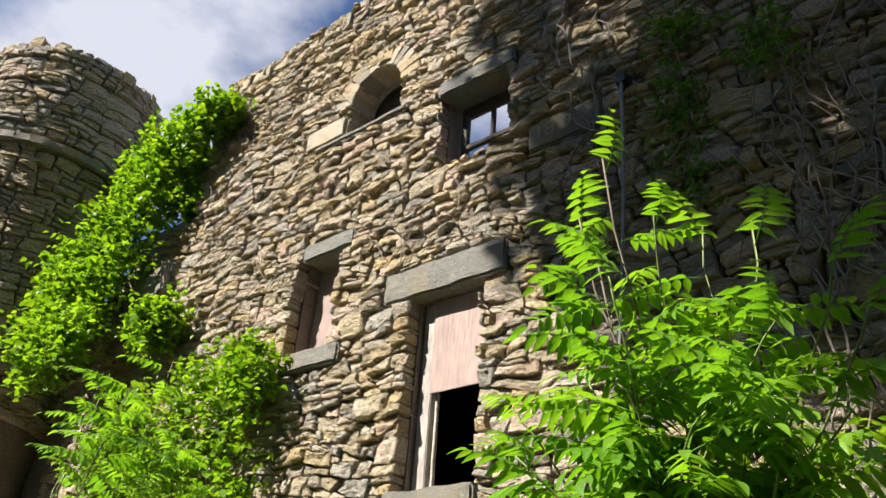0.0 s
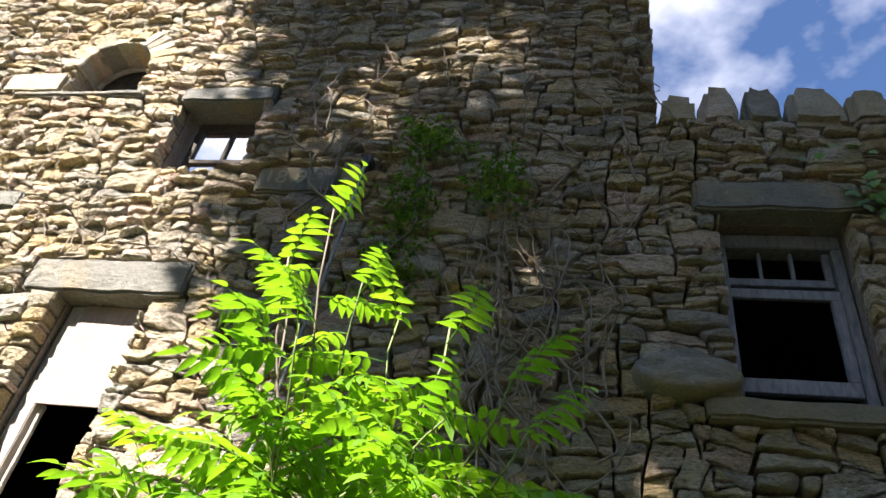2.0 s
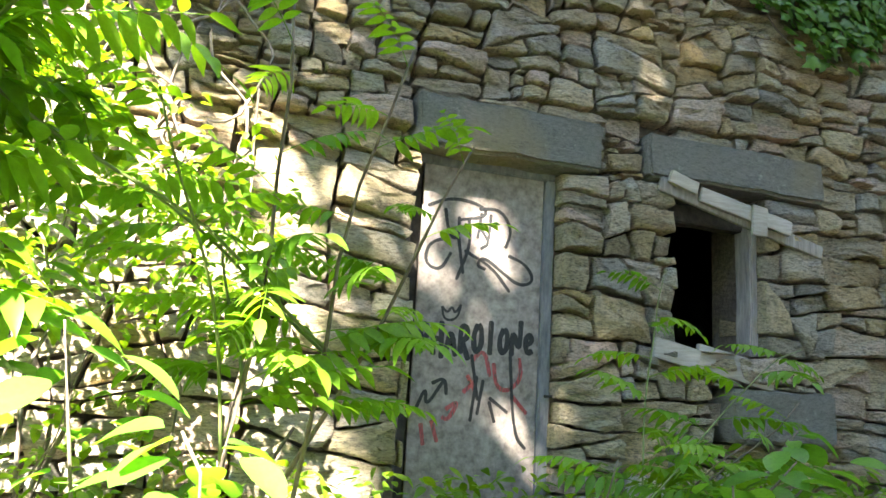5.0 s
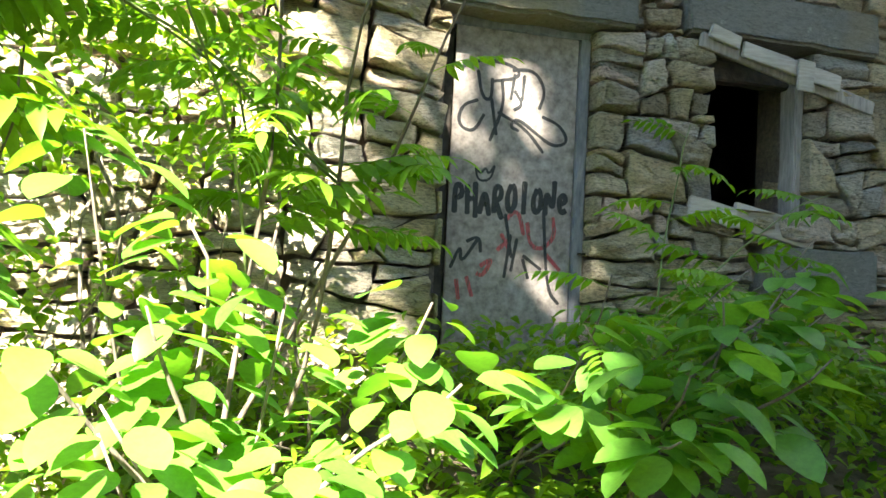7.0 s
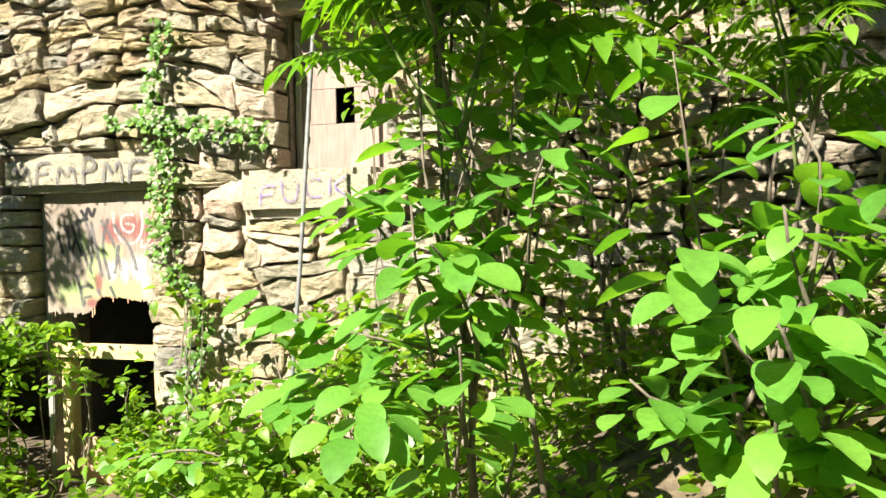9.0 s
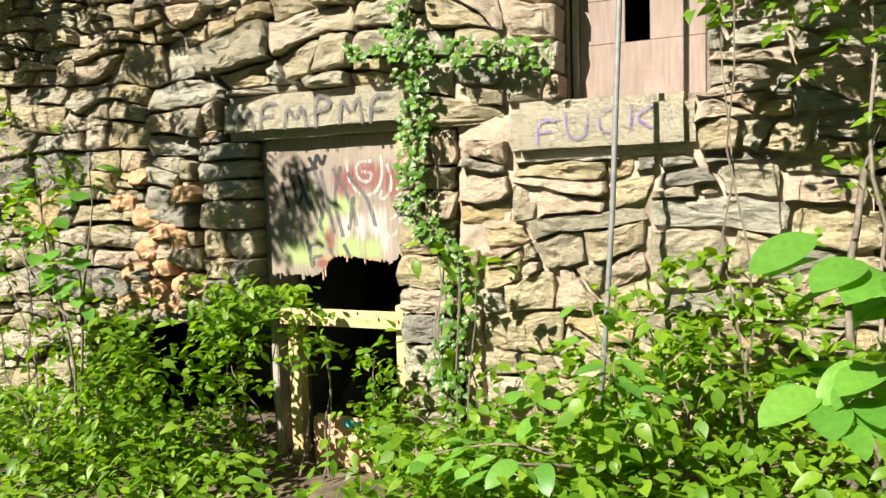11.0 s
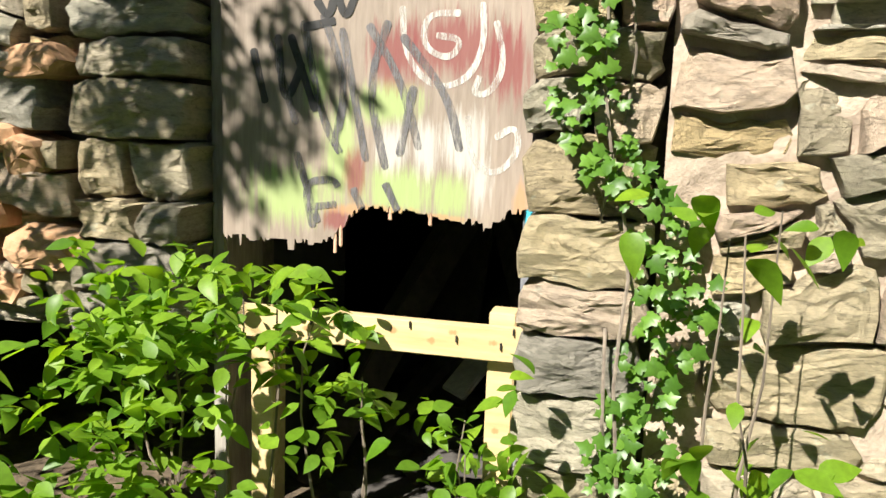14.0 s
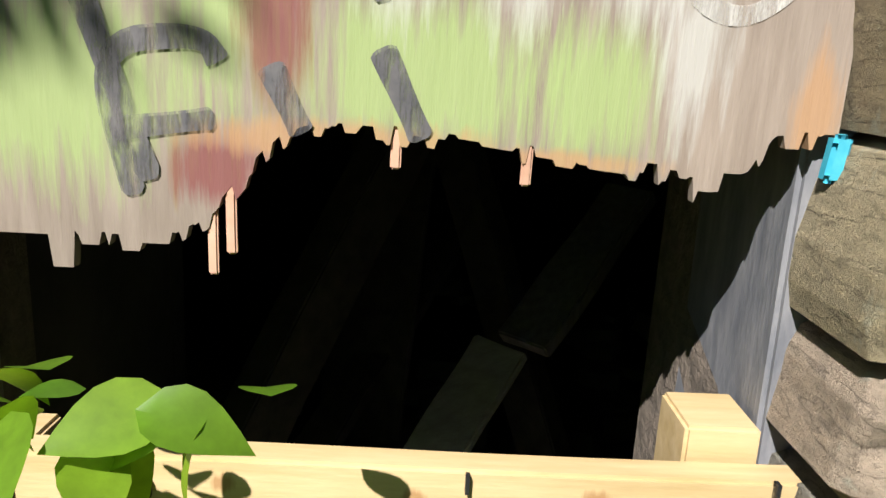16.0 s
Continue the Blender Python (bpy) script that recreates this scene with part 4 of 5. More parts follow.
part("frame_side", rough_box(7.88, 7.945, 0.05, 0.20, 2.37, 3.30, 0.01, 0.012, 5, 3), M_OLDWOOD, win_a, "rotten nail-pocked frame post")
part("frame_head", rough_box(7.25, 7.93, 0.12, 0.22, 3.20, 3.34, 0.01, 0.01, 5, 4), M_DARKWOOD, win_a, "dark frame head")


def slanted(name, x0, z0, x1, z1, y, w, thick, mat, label, parent):
    L = math.hypot(x1 - x0, z1 - z0)
    m = Matrix.Translation((x0, y, z0)) @ Matrix.Rotation(-math.atan2(z1 - z0, x1 - x0), 4, "Y")
    return part(name, rough_box(0, L, -thick / 2, thick / 2, -w / 2, w / 2, 0.005, 0.006, 5, L, m), mat, parent, label)


slanted("board", 7.11, 3.38, 8.37, 3.08, -0.06, 0.09, 0.03, M_OLDWOOD, "dark rotten board", win_a)
slanted("board", 7.16, 3.43, 7.36, 3.37, -0.10, 0.085, 0.03, M_BOARD, "short pale board", win_a)
slanted("board", 7.38, 3.34, 8.08, 3.20, -0.10, 0.10, 0.03, M_BOARD, "long pale board", win_a)
slanted("board", 7.815, 3.31, 7.80, 3.12, -0.135, 0.12, 0.02, M_BOARD, "short upright pale board", win_a)
slanted("board", 7.08, 2.36, 7.40, 2.30, -0.05, 0.13, 0.04, M_BOARD, "grey sill board with a bolt hole", win_a)
slanted("board", 7.40, 2.33, 7.98, 2.22, -0.03, 0.16, 0.04, M_BOARD, "mossy sill board", win_a)

# ---- upper sash window, open ----
win_u = thing("window_2", "open sash window in flaking grey paint with small top panes", "window", kind="structure")
FY = 0.27
for x0, x1, z0, z1, nm in ((5.56, 5.62, 4.80, 6.34, "frame_side"), (6.41, 6.49, 4.80, 6.34, "frame_side"), (5.56, 6.49, 6.34, 6.48, "frame_head")):
    part(nm, rough_box(x0, x1, FY - 0.06, FY + 0.10, z0, z1, 0.008, 0.004, 5, x0), M_FRAME, win_u, "flaking grey frame")
sash = part("upper_sash", merge([rough_box(5.622, 6.405, FY, FY + 0.04, 6.0, 6.07, 0.004, 0.002, 3), rough_box(5.622, 6.405, FY - 0.05, FY - 0.01, 5.84, 5.93, 0.004, 0.002, 3),
                                 rough_box(5.86, 5.89, FY, FY + 0.04, 6.07, 6.34, 0.003, 0.002, 3), rough_box(6.10, 6.13, FY, FY + 0.04, 6.07, 6.34, 0.003, 0.002, 3),
                                 rough_box(6.35, 6.405, FY, FY + 0.04, 6.07, 6.34, 0.003, 0.002, 3)]), M_FRAME, win_u, "raised sash bars")
part("sash_rail", rough_box(5.622, 6.405, FY - 0.05, FY, 5.01, 5.13, 0.005, 0.003, 4), M_FRAME, win_u, "bottom rail of the lower sash")
part("sash_stile", rough_box(6.33, 6.405, FY - 0.05, FY, 5.13, 5.84, 0.005, 0.003, 4), M_FRAME, win_u, "stile of the lower sash")

# ---- square upper window, open to the sky ----
win_s = thing("window_3", "small square window with dark frame open to the sky", "window", kind="structure")
for x0, x1, z0, z1, nm in ((0.40, 0.47, 7.0, 7.95, "frame_side"), (1.17, 1.23, 7.0, 7.95, "frame_side"), (0.40, 1.23, 7.86, 7.97, "frame_head"), (0.47, 1.17, 7.36, 7.42, "rail"), (0.80, 0.84, 7.0, 7.86, "glazing_bar"), (0.47, 1.17, 6.99, 7.05, "rail")):
    part(nm, rough_box(x0, x1, 0.28, 0.34, z0, z1, 0.006, 0.003, 3, x0), M_DARKWOOD, win_s, "dark timber bar")
# ---- arched window ----
win_r = thing("window_4", "round-arched window boarded with pale timber inside", "window", kind="structure")
part("board", rough_box(-1.14, -0.40, 0.30, 0.33, 8.10, 8.40, 0.004, 0.003, 4, 1), M_BOARD, win_r, "pale board")
part("frame_head", rough_box(-1.16, -0.38, 0.26, 0.32, 8.40, 8.46, 0.004, 0.003, 4, 2), M_OLDWOOD, win_r, "grey frame rail")
hoop = [(-0.775 + 0.40 * math.cos(w), 0.30, 8.62 + 0.40 * math.sin(w)) for w in [math.pi * k / 12 for k in range(13)]]
pydata("arched_frame", *tube_data(hoop, 0.035, 0.035, 6), M_OLDWOOD, win_r, "curved grey frame")
part("infill", rough_box(-1.18, -0.37, 0.345, 0.365, 8.1, 9.04, 0.0, 0.0, 0), M_DARKWOOD, win_r, "dark boards behind the frame")
# ---- slit and tall window ----
win_l = thing("window_5", "narrow slit window blocked with pink plywood", "window", kind="structure")
part("plywood", rough_box(-1.66, -1.01, 0.30, 0.32, 5.2, 6.42, 0.003, 0.0, 0), M_PINK, win_l, "pink weathered plywood")
win_t = thing("window_6", "tall opening half closed by pink plywood", "window", kind="structure")
part("plywood", rough_box(0.33, 1.0, 0.16, 0.175, 4.50, 5.44, 0.004, 0.004, 5, 3), M_PINK, win_t, "pink weathered plywood")
part("frame_side", rough_box(0.19, 0.33, 0.18, 0.30, 3.58, 5.44, 0.008, 0.006, 6, 3), M_OLDWOOD, win_t, "grey timber jamb")
part("frame_side", rough_box(0.36, 0.385, 0.22, 0.26, 3.58, 4.52, 0.004, 0.01, 6, 4), M_BOARD, win_t, "split pale batten")
win_w = thing("window_7", "low opening closed by holed pinkish plywood", "window", kind="structure")
ply = merge([rough_box(1.97, 2.59, 0.20, 0.215, 2.05, 2.34, 0.002, 0.0, 0), rough_box(1.97, 2.20, 0.20, 0.215, 2.341, 2.56, 0.002, 0.0, 0), rough_box(2.325, 2.59, 0.20, 0.215, 2.341, 2.56, 0.002, 0.0, 0),
             rough_box(1.97, 2.59, 0.20, 0.215, 2.561, 3.0, 0.002, 0.0, 0)])
part("plywood", ply, M_PINK, win_w, "pinkish plywood with a broken hole")
part("batten", rough_box(1.93, 1.965, 0.18, 0.24, 2.05, 3.0, 0.004, 0.004, 4), M_OLDWOOD, win_w, "grey batten")


# ---- round tower and the broken wall foot beside it ----
TC = Vector((-8.2, -1.0, 0))
TR = 1.5
tower = thing("round_tower", "ruined round stone tower with jagged top and vines", "tower", at=(0, 0, 0))


def build_tower():
    rng = random.Random(21)
    core_v, core_f = [], []
    n, top = 48, 11.3
    for z in (-0.5, top):
        core_v += [(TC.x + (TR - 0.05) * math.cos(2 * math.pi * k / n), TC.y + (TR - 0.05) * math.sin(2 * math.pi * k / n), z) for k in range(n)]
    core_f = [(k, (k + 1) % n, n + (k + 1) % n, n + k) for k in range(n)] + [tuple(range(n, 2 * n))]
    pydata("core", core_v, core_f, M_MORTAR, tower)
    out = []
    # the face towards the path only, unrolled
    for poly in cells(TR * 1.2, TR * 4.9, 5.0, top, rng, 1.25):
        a, cx, cz = area_centre(poly)
        if abs(cx / TR - 2.3) < 0.27 and 7.5 < cz < 8.7 or abs(cz - 9.42) < 0.10:
            continue
        if abs(a) < 0.004:
            continue
        vs, fs = stone_mesh(poly, rng, 0.012, 0.08, rng.uniform(0.02, 0.08))
        w = [(TC.x + (TR - y) * math.cos(u / TR + 2.95), TC.y + (TR - y) * math.sin(u / TR + 2.95), z) for u, y, z in vs]
        out.append((w, fs))
    tagged(pydata("stonework", *join_data(out), M_STONE, tower), "uneven tan and grey rubble", kind="stuff")
    for k in range(26):
        w = 4.0 + k * 0.15
        m = Matrix.Translation((TC.x + TR * math.cos(w), TC.y + TR * math.sin(w), 0)) @ Matrix.Rotation(w, 4, "Z")
        part("string_course", rough_box(-0.08, 0.14, -0.16, 0.16, 9.34, 9.50, 0.02, 0.02, 2, k, m), M_SLAB, tower, "projecting flat band stone")
        h = rng.uniform(0.12, 0.42)
        part("capping_stone", rough_box(-0.22, 0.06, -0.15, 0.14, top - 0.03, top + h, 0.06, 0.05, 2, k + 40, m), M_STONE_P, tower, "rough upright capping stone")
    w = 5.25
    m = Matrix.Translation((TC.x + TR * math.cos(w), TC.y + TR * math.sin(w), 0)) @ Matrix.Rotation(w, 4, "Z")
    part("lintel", rough_box(-0.1, 0.12, -0.5, 0.5, 8.45, 8.72, 0.03, 0.02, 3, 3, m), M_SLAB, tower, "pale window lintel")
    # dark slab on the solid core, coloured as an unlit opening
    part("opening", rough_box(-0.04, 0.01, -0.36, 0.36, 7.5, 8.45, 0.01, 0.0, 2, 3, m), M_DARKWOOD, tower, "dark panel standing in for the unlit window opening")
    part("window_bar", rough_box(0.01, 0.05, -0.05, 0.0, 7.5, 8.45, 0.01, 0.0, 2, 3, m), M_OLDWOOD, tower, "grey window bar")


build_tower()
foot = thing("broken_wall_end", "sloping broken rubble end of the wall with a fallen slab", "wall stub", kind="structure")
part("core", rough_box(-7.2, LEFT - 0.004, 0.05, 0.9, -0.3, 7.2, 0.05, 0.08, 4, 2), M_MORTAR, foot, "rubble and mortar core")
part("curtain_wall", rough_box(-8.2, LEFT - 0.01, 1.0, 1.5, -0.3, 9.4, 0.05, 0.08, 5, 4), M_MORTAR, foot, "dark recessed curtain wall")
part("slope", rough_box(-0.95, 0.95, -0.35, 0.45, -0.12, 0.1, 0.03, 0.03, 4, 2, Matrix.Translation((-5.35, 0.35, 7.55)) @ Matrix.Rotation(0.42, 4, "Y") @ Matrix.Rotation(math.pi, 4, "Z")), M_SLAB, foot, "flat sloping capstone")
part("slab", rough_box(-0.75, 0.75, -0.08, 0.08, -0.25, 0.25, 0.03, 0.03, 4, 5, Matrix.Translation((-5.2, -0.14, 6.75)) @ Matrix.Rotation(-0.3, 4, "Y")), M_SLAB, foot, "large flat grey slab")


# ---- plants ----
def leaf_data(length, width, fold=0.25, curl=0.25, lobes=0):
    """A leaf blade along +x, folded along its rib and drooping."""
    n = 9 if lobes else 6
    vs, fs = [], []
    for i in range(n + 1):
        t = i / n
        w = width * 0.5 * math.sin(math.pi * min(1, t ** (0.75 if not lobes else 0.95))) ** (1.0 if not lobes else 0.62)
        if i == n:
            w = 0.0
        x, z = length * t, -curl * length * t * t
        vs += [(x, w, z + fold * w), (x, 0, z), (x, -w, z + fold * w)]
    for i in range(n):
        a, b = 3 * i, 3 * i + 3
        fs += [(a, a + 1, b + 1, b), (a + 1, a + 2, b + 2, b + 1)]
    return vs, fs


def moved(data, m):
    vs, fs = data
    return [tuple(m @ Vector(v)) for v in vs], fs


def mesh_of(name, data, mat):
    me = bpy.data.meshes.new(name)
    me.from_pydata(data[0], [], data[1])
    me.materials.append(mat)
    me.polygons.foreach_set("use_smooth", [True] * len(me.polygons))
    return me


def compound(rng, length=0.42, pairs=7, leaf=0.10, wide=0.036):
    """A feather-like leaf: a stalk with pairs of leaflets and one at the tip."""
    droop = rng.uniform(0.1, 0.35)
    spine = [Vector((length * t, 0.02 * math.sin(t * 3), 0.10 * length * math.sin(t * 2) - droop * length * t * t)) for t in [i / 8 for i in range(9)]]
    pieces = [tube_data(spine, 0.003, 0.0012, 4)]
    for i in range(pairs):
        t = 0.22 + 0.74 * i / pairs
        k = t * 8
        p = spine[int(k)].lerp(spine[min(8, int(k) + 1)], k - int(k))
        s = math.sin(math.pi * (0.25 + 0.6 * t))
        for side in (-1, 1):
            m = Matrix.Translation(p) @ Matrix.Rotation(side * rng.uniform(0.95, 1.25), 4, "Z") @ Matrix.Rotation(rng.uniform(0.15, 0.65), 4, "Y") @ Matrix.Rotation(rng.uniform(-0.3, 0.3), 4, "X")
            pieces.append(moved(leaf_data(leaf * s * rng.uniform(0.9, 1.1), wide * s, 0.3, 0.22), m))
    pieces.append(moved(leaf_data(leaf * 0.8, wide * 0.8), Matrix.Translation(spine[-1]) @ Matrix.Rotation(0.5, 4, "Y")))
    return join_data(pieces)


RP = random.Random(77)
FEATHERS = [mesh_of("compound_leaf", compound(RP, 0.50, 7, 0.14, 0.052), M_SUMAC) for _ in range(6)]
BROADS = [mesh_of("broad_leaf", leaf_data(RP.uniform(0.13, 0.17), RP.uniform(0.085, 0.11), RP.uniform(0.05, 0.25), RP.uniform(0.1, 0.45), 1), M_BIGLEAF) for _ in range(6)]


def leaf_object(name, mesh, place, way, parent, rng, size=1.0, roll=0.5):
    ob = new(name, mesh)
    q = Vector(way).to_track_quat("X", "Z").to_matrix().to_4x4()
    ob.matrix_world = Matrix.Translation(place) @ q @ Matrix.Rotation(rng.uniform(-roll, roll), 4, "X") @ Matrix.Diagonal((size, size, size, 1))
    ob.parent = parent
    return ob


def sumac(base, tips, seed, label, leaves=14, size=1.0, stem=0.014, low=0.3):
    """A young feather-leaved tree: stems from one base to each tip, leaves spiralling up them."""
    rng = random.Random(seed)
    t = thing("feather_leaf_tree", label, "tree", "young feather-leaved trees")
    mains = []
    for tip in tips:
        if mains and len(mains) >= 3:
            foot = rng.choice(mains)[rng.choice((4, 5, 6))]
        else:
            foot = Vector(base) + Vector((rng.uniform(-0.3, 0.3), rng.uniform(-0.2, 0.2), 0))
        line = wander(foot, tip, 10, 0.12, rng, 1.2)
        main = len(mains) < 3
        if main:
            mains.append(line)
        pydata("stem" if main else "twig", *tube_data(line, stem if main else stem * 0.55, stem * 0.3, 6), M_BARK if main else M_STALK, t, smooth=True)
        start = low if main or low > 0.6 else 0.12
        for i in range(leaves):
            f = start + (1 - start) * (i + rng.random() * 0.6) / leaves
            k = min(9.999, f * 10)
            p = line[int(k)].lerp(line[int(k) + 1], k - int(k))
            w = i * 2.4 + rng.uniform(-0.4, 0.4)
            up = 0.12 + 1.2 * max(0, f - 0.85)
            leaf_object("compound_leaf", rng.choice(FEATHERS), p, (math.cos(w), math.sin(w), up + rng.uniform(-0.2, 0.25)), t, rng, size * (1.15 - 0.45 * f) * rng.uniform(0.85, 1.15))
    return t


def broad_shrub(base, tips, seed, label, leaves=16, size=1.0):
    rng = random.Random(seed)
    t = thing("broad_leaf_shrub", label, "shrub", "broad-leaved shrubs")
    mains = []
    for tip in tips:
        line = wander(mains[0][4] if len(mains) > 2 else base, tip, 8, 0.10, rng, 1.5)
        mains.append(line)
        pydata("branch", *tube_data(line, 0.010, 0.003, 6), M_BARK, t, smooth=True)
        for i in range(leaves):
            f = 0.5 + 0.5 * (i + rng.random()) / leaves
            k = min(7.999, f * 8)
            p = line[int(k)].lerp(line[int(k) + 1], k - int(k))
            w = rng.uniform(0, 6.28)
            p = p + Vector((math.cos(w), math.sin(w), rng.uniform(-0.4, 0.6))) * rng.uniform(0.02, 0.14)
            leaf_object("leaf", rng.choice(BROADS), p, (math.cos(w), math.sin(w), rng.uniform(-0.4, 0.1)), t, rng, size * rng.uniform(0.6, 1.2), 0.4)
    return t


def ivy_data():
    """A five-lobed leaf, stalk at the origin, tip along +x."""
    out = [(0.02, 0.0), (-0.06, 0.20), (0.10, 0.46), (0.26, 0.30), (0.48, 0.50), (0.60, 0.22), (1.0, 0.0)]
    out += [(x, -y) for x, y in out[-2:0:-1]]
    vs = [(0.34, 0.0, 0.06)] + [(x, y, -0.12 * abs(y) - 0.10 * x * x) for x, y in out]
    return vs, [(0, i + 1, (i + 1) % len(out) + 1) for i in range(len(out))][::-1]


def leaf_cloud(count, pick, rng, length, width, face=None):
    """Many small leaves at the places that pick() gives."""
    pieces = []
    shapes = [leaf_data(1.0, width / length, f, c) for f, c in ((0.1, 0.2), (0.3, 0.4), (0.2, 0.05))]
    if face:
        shapes = [ivy_data()]
    for _ in range(count):
        p = pick()
        if p is None:
            continue
        s = length * rng.uniform(0.6, 1.25)
        if face:
            w = rng.uniform(0, 6.28)
            m = Matrix.Translation(p) @ Matrix.Rotation(rng.uniform(0.7, 1.5), 4, "X") @ Matrix.Rotation(rng.uniform(-0.5, 0.5), 4, "Y") @ Matrix.Rotation(w, 4, "Z") @ Matrix.Scale(s, 4)
        else:
            d = Vector((rng.uniform(-1, 1), rng.uniform(-1, 1), rng.uniform(-0.6, 0.35)))
            m = Matrix.Translation(p) @ d.to_track_quat("X", "Z").to_matrix().to_4x4() @ Matrix.Rotation(rng.uniform(-0.7, 0.7), 4, "X") @ Matrix.Scale(s, 4)
        pieces.append(moved(rng.choice(shapes), m))
    return join_data(pieces)


def bush(name, label, blobs, count, seed, length=0.07, width=0.035, mat=None, stems=10, kind="", category="bush", group=""):
    """A bush: bare stems and leaves gathered on twigs inside uneven blobs (x, y, z, rx, ry, rz)."""
    rng = random.Random(seed)
    t = thing(name, label, category, group, kind)
    sticks, ends = [], []
    for _ in range(stems):
        b = rng.choice(blobs)
        tip = Vector((b[0] + rng.uniform(-0.8, 0.8) * b[3], b[1] + rng.uniform(-0.7, 0.7) * b[4], b[2] + rng.uniform(-0.2, 0.9) * b[5]))
        foot = Vector((b[0] + rng.uniform(-0.3, 0.3) * b[3], b[1] + 0.2 * b[4], ground_z(b[0], b[1])))
        line = wander(foot, tip, 7, 0.12, rng)
        sticks.append(tube_data(line, 0.007, 0.002, 5))
        ends += line[2:]
    if stems:
        tagged(pydata("stalk_tangle", *join_data(sticks), M_BARK, t), kind="stuff")
    twigs = []
    for b in blobs:
        for _ in range(max(4, count // (12 * len(blobs)))):
            d = Vector((rng.gauss(0, 1), rng.gauss(0, 1), rng.gauss(0, 1))).normalized() * rng.random() ** 0.4
            c = Vector((b[0] + d.x * b[3], b[1] + d.y * b[4], b[2] + d.z * b[5]))
            v = Vector((rng.uniform(-1, 1), rng.uniform(-1, 0.4), rng.uniform(-0.4, 0.6))).normalized() * length * 3
            twigs.append((c, v))

    def pick():
        c, v = rng.choice(twigs)
        return c + v * rng.uniform(-1, 1) + Vector((rng.gauss(0, 1), rng.gauss(0, 1), rng.gauss(0, 1))) * length * 0.25
    tagged(pydata("foliage", *leaf_cloud(count, pick, rng, length, width), mat or M_BUSH, t, smooth=True), kind="stuff")
    return t


# the feather-leaved tree before the wall
sumac((3.75, -1.75, 0.55), [(3.50, -2.5, 4.1), (3.35, -2.3, 3.75), (3.4, -2.55, 3.85), (3.68, -2.45, 3.8), (4.05, -2.5, 3.6), (3.2, -2.2, 3.3), (4.3, -2.6, 3.35), (3.75, -2.1, 3.9), (3.9, -2.4, 3.2), (3.5, -2.5, 3.1), (4.2, -2.2, 3.0), (3.85, -2.6, 2.9), (3.3, -1.9, 2.8), (3.0, -2.4, 3.1), (3.15, -2.6, 2.85), (4.1, -2.6, 3.15), (4.35, -2.5, 3.2), (3.6, -2.7, 3.4)], 1, "young tree with bright green feather-like leaves", 11, 0.95, 0.012, 0.55)
sumac((4.4, -1.4, 0.9), [(4.95, -2.05, 2.95), (5.2, -1.9, 2.75), (4.6, -2.1, 3.0), (4.3, -2.1, 2.7), (4.05, -1.9, 2.6), (4.5, -1.7, 2.5), (3.9, -2.2, 2.7)], 2, "arching young tree with feather-like leaves", 8, 0.75, 0.012, 0.5)
sumac((-2.9, -1.8, 0.1), [(-0.7, -2.1, 4.0), (-1.29, -1.49, 4.55), (-2.3, -1.6, 4.6), (-0.78, -2.02, 3.70), (-2.68, -1.36, 4.75), (-0.65, -1.76, 3.6), (-1.6, -1.6, 4.3), (-0.5, -1.63, 3.69)], 3, "young tree with bright feather-like leaves", 8, 1.0, 0.012, 0.75)
sumac((5.7, -1.3, 1.1), [(5.6, -2.1, 1.85), (6.2, -1.9, 1.9), (6.7, -1.6, 2.05), (5.9, -2.3, 1.6), (7.1, -1.2, 2.3), (6.5, -1.0, 2.6)], 4, "low feather-leaved shoots in the shade", 10, 0.7, 0.008)
broad_shrub((4.5, -1.9, 0.5), [(4.66, -2.55, 1.75), (4.35, -2.7, 1.5), (4.2, -2.3, 2.1), (5.0, -2.7, 1.6), (4.40, -2.6, 1.72), (4.35, -2.7, 1.55), (4.7, -2.75, 1.45), (5.0, -2.4, 1.75), (4.45, -2.45, 1.9), (4.2, -2.6, 1.65), (4.6, -2.5, 1.2), (4.1, -2.5, 1.35), (4.9, -2.6, 1.35)], 5, "shrub with broad pale green leaves", 26, 0.86)
broad_shrub((3.4, -1.4, 0.3), [(3.8, -2.2, 2.1), (3.55, -2.35, 1.75), (3.7, -2.45, 1.4), (3.1, -2.1, 1.45), (3.45, -2.0, 2.3), (3.9, -2.3, 1.9), (3.65, -2.5, 1.65), (4.0, -2.1, 2.3), (3.3, -2.2, 1.8), (3.4, -2.4, 1.2), (3.0, -2.0, 1.15), (3.55, -2.1, 2.0)], 6, "tall shrub with broad green leaves", 32, 0.88)
broad_shrub((5.9, -1.6, 0.9), [(5.5, -2.15, 1.7), (5.65, -2.45, 1.6), (5.9, -2.2, 1.8), (6.4, -1.9, 1.85), (5.6, -2.5, 1.45), (6.1, -2.4, 1.65), (5.35, -2.3, 1.5), (6.6, -1.7, 1.95), (6.2, -2.0, 1.6), (6.9, -1.5, 1.8)], 7, "shaded shrub with broad bluish-green leaves", 26, 0.95)
broad_shrub((2.5, -0.9, 0.2), [(2.1, -1.3, 0.95), (2.2, -0.7, 1.15), (2.4, -1.2, 1.0), (2.0, -1.4, 0.7), (2.5, -0.8, 0.8), (1.7, -1.2, 0.6)], 19, "low shrub with broad bright leaves", 14, 0.75)
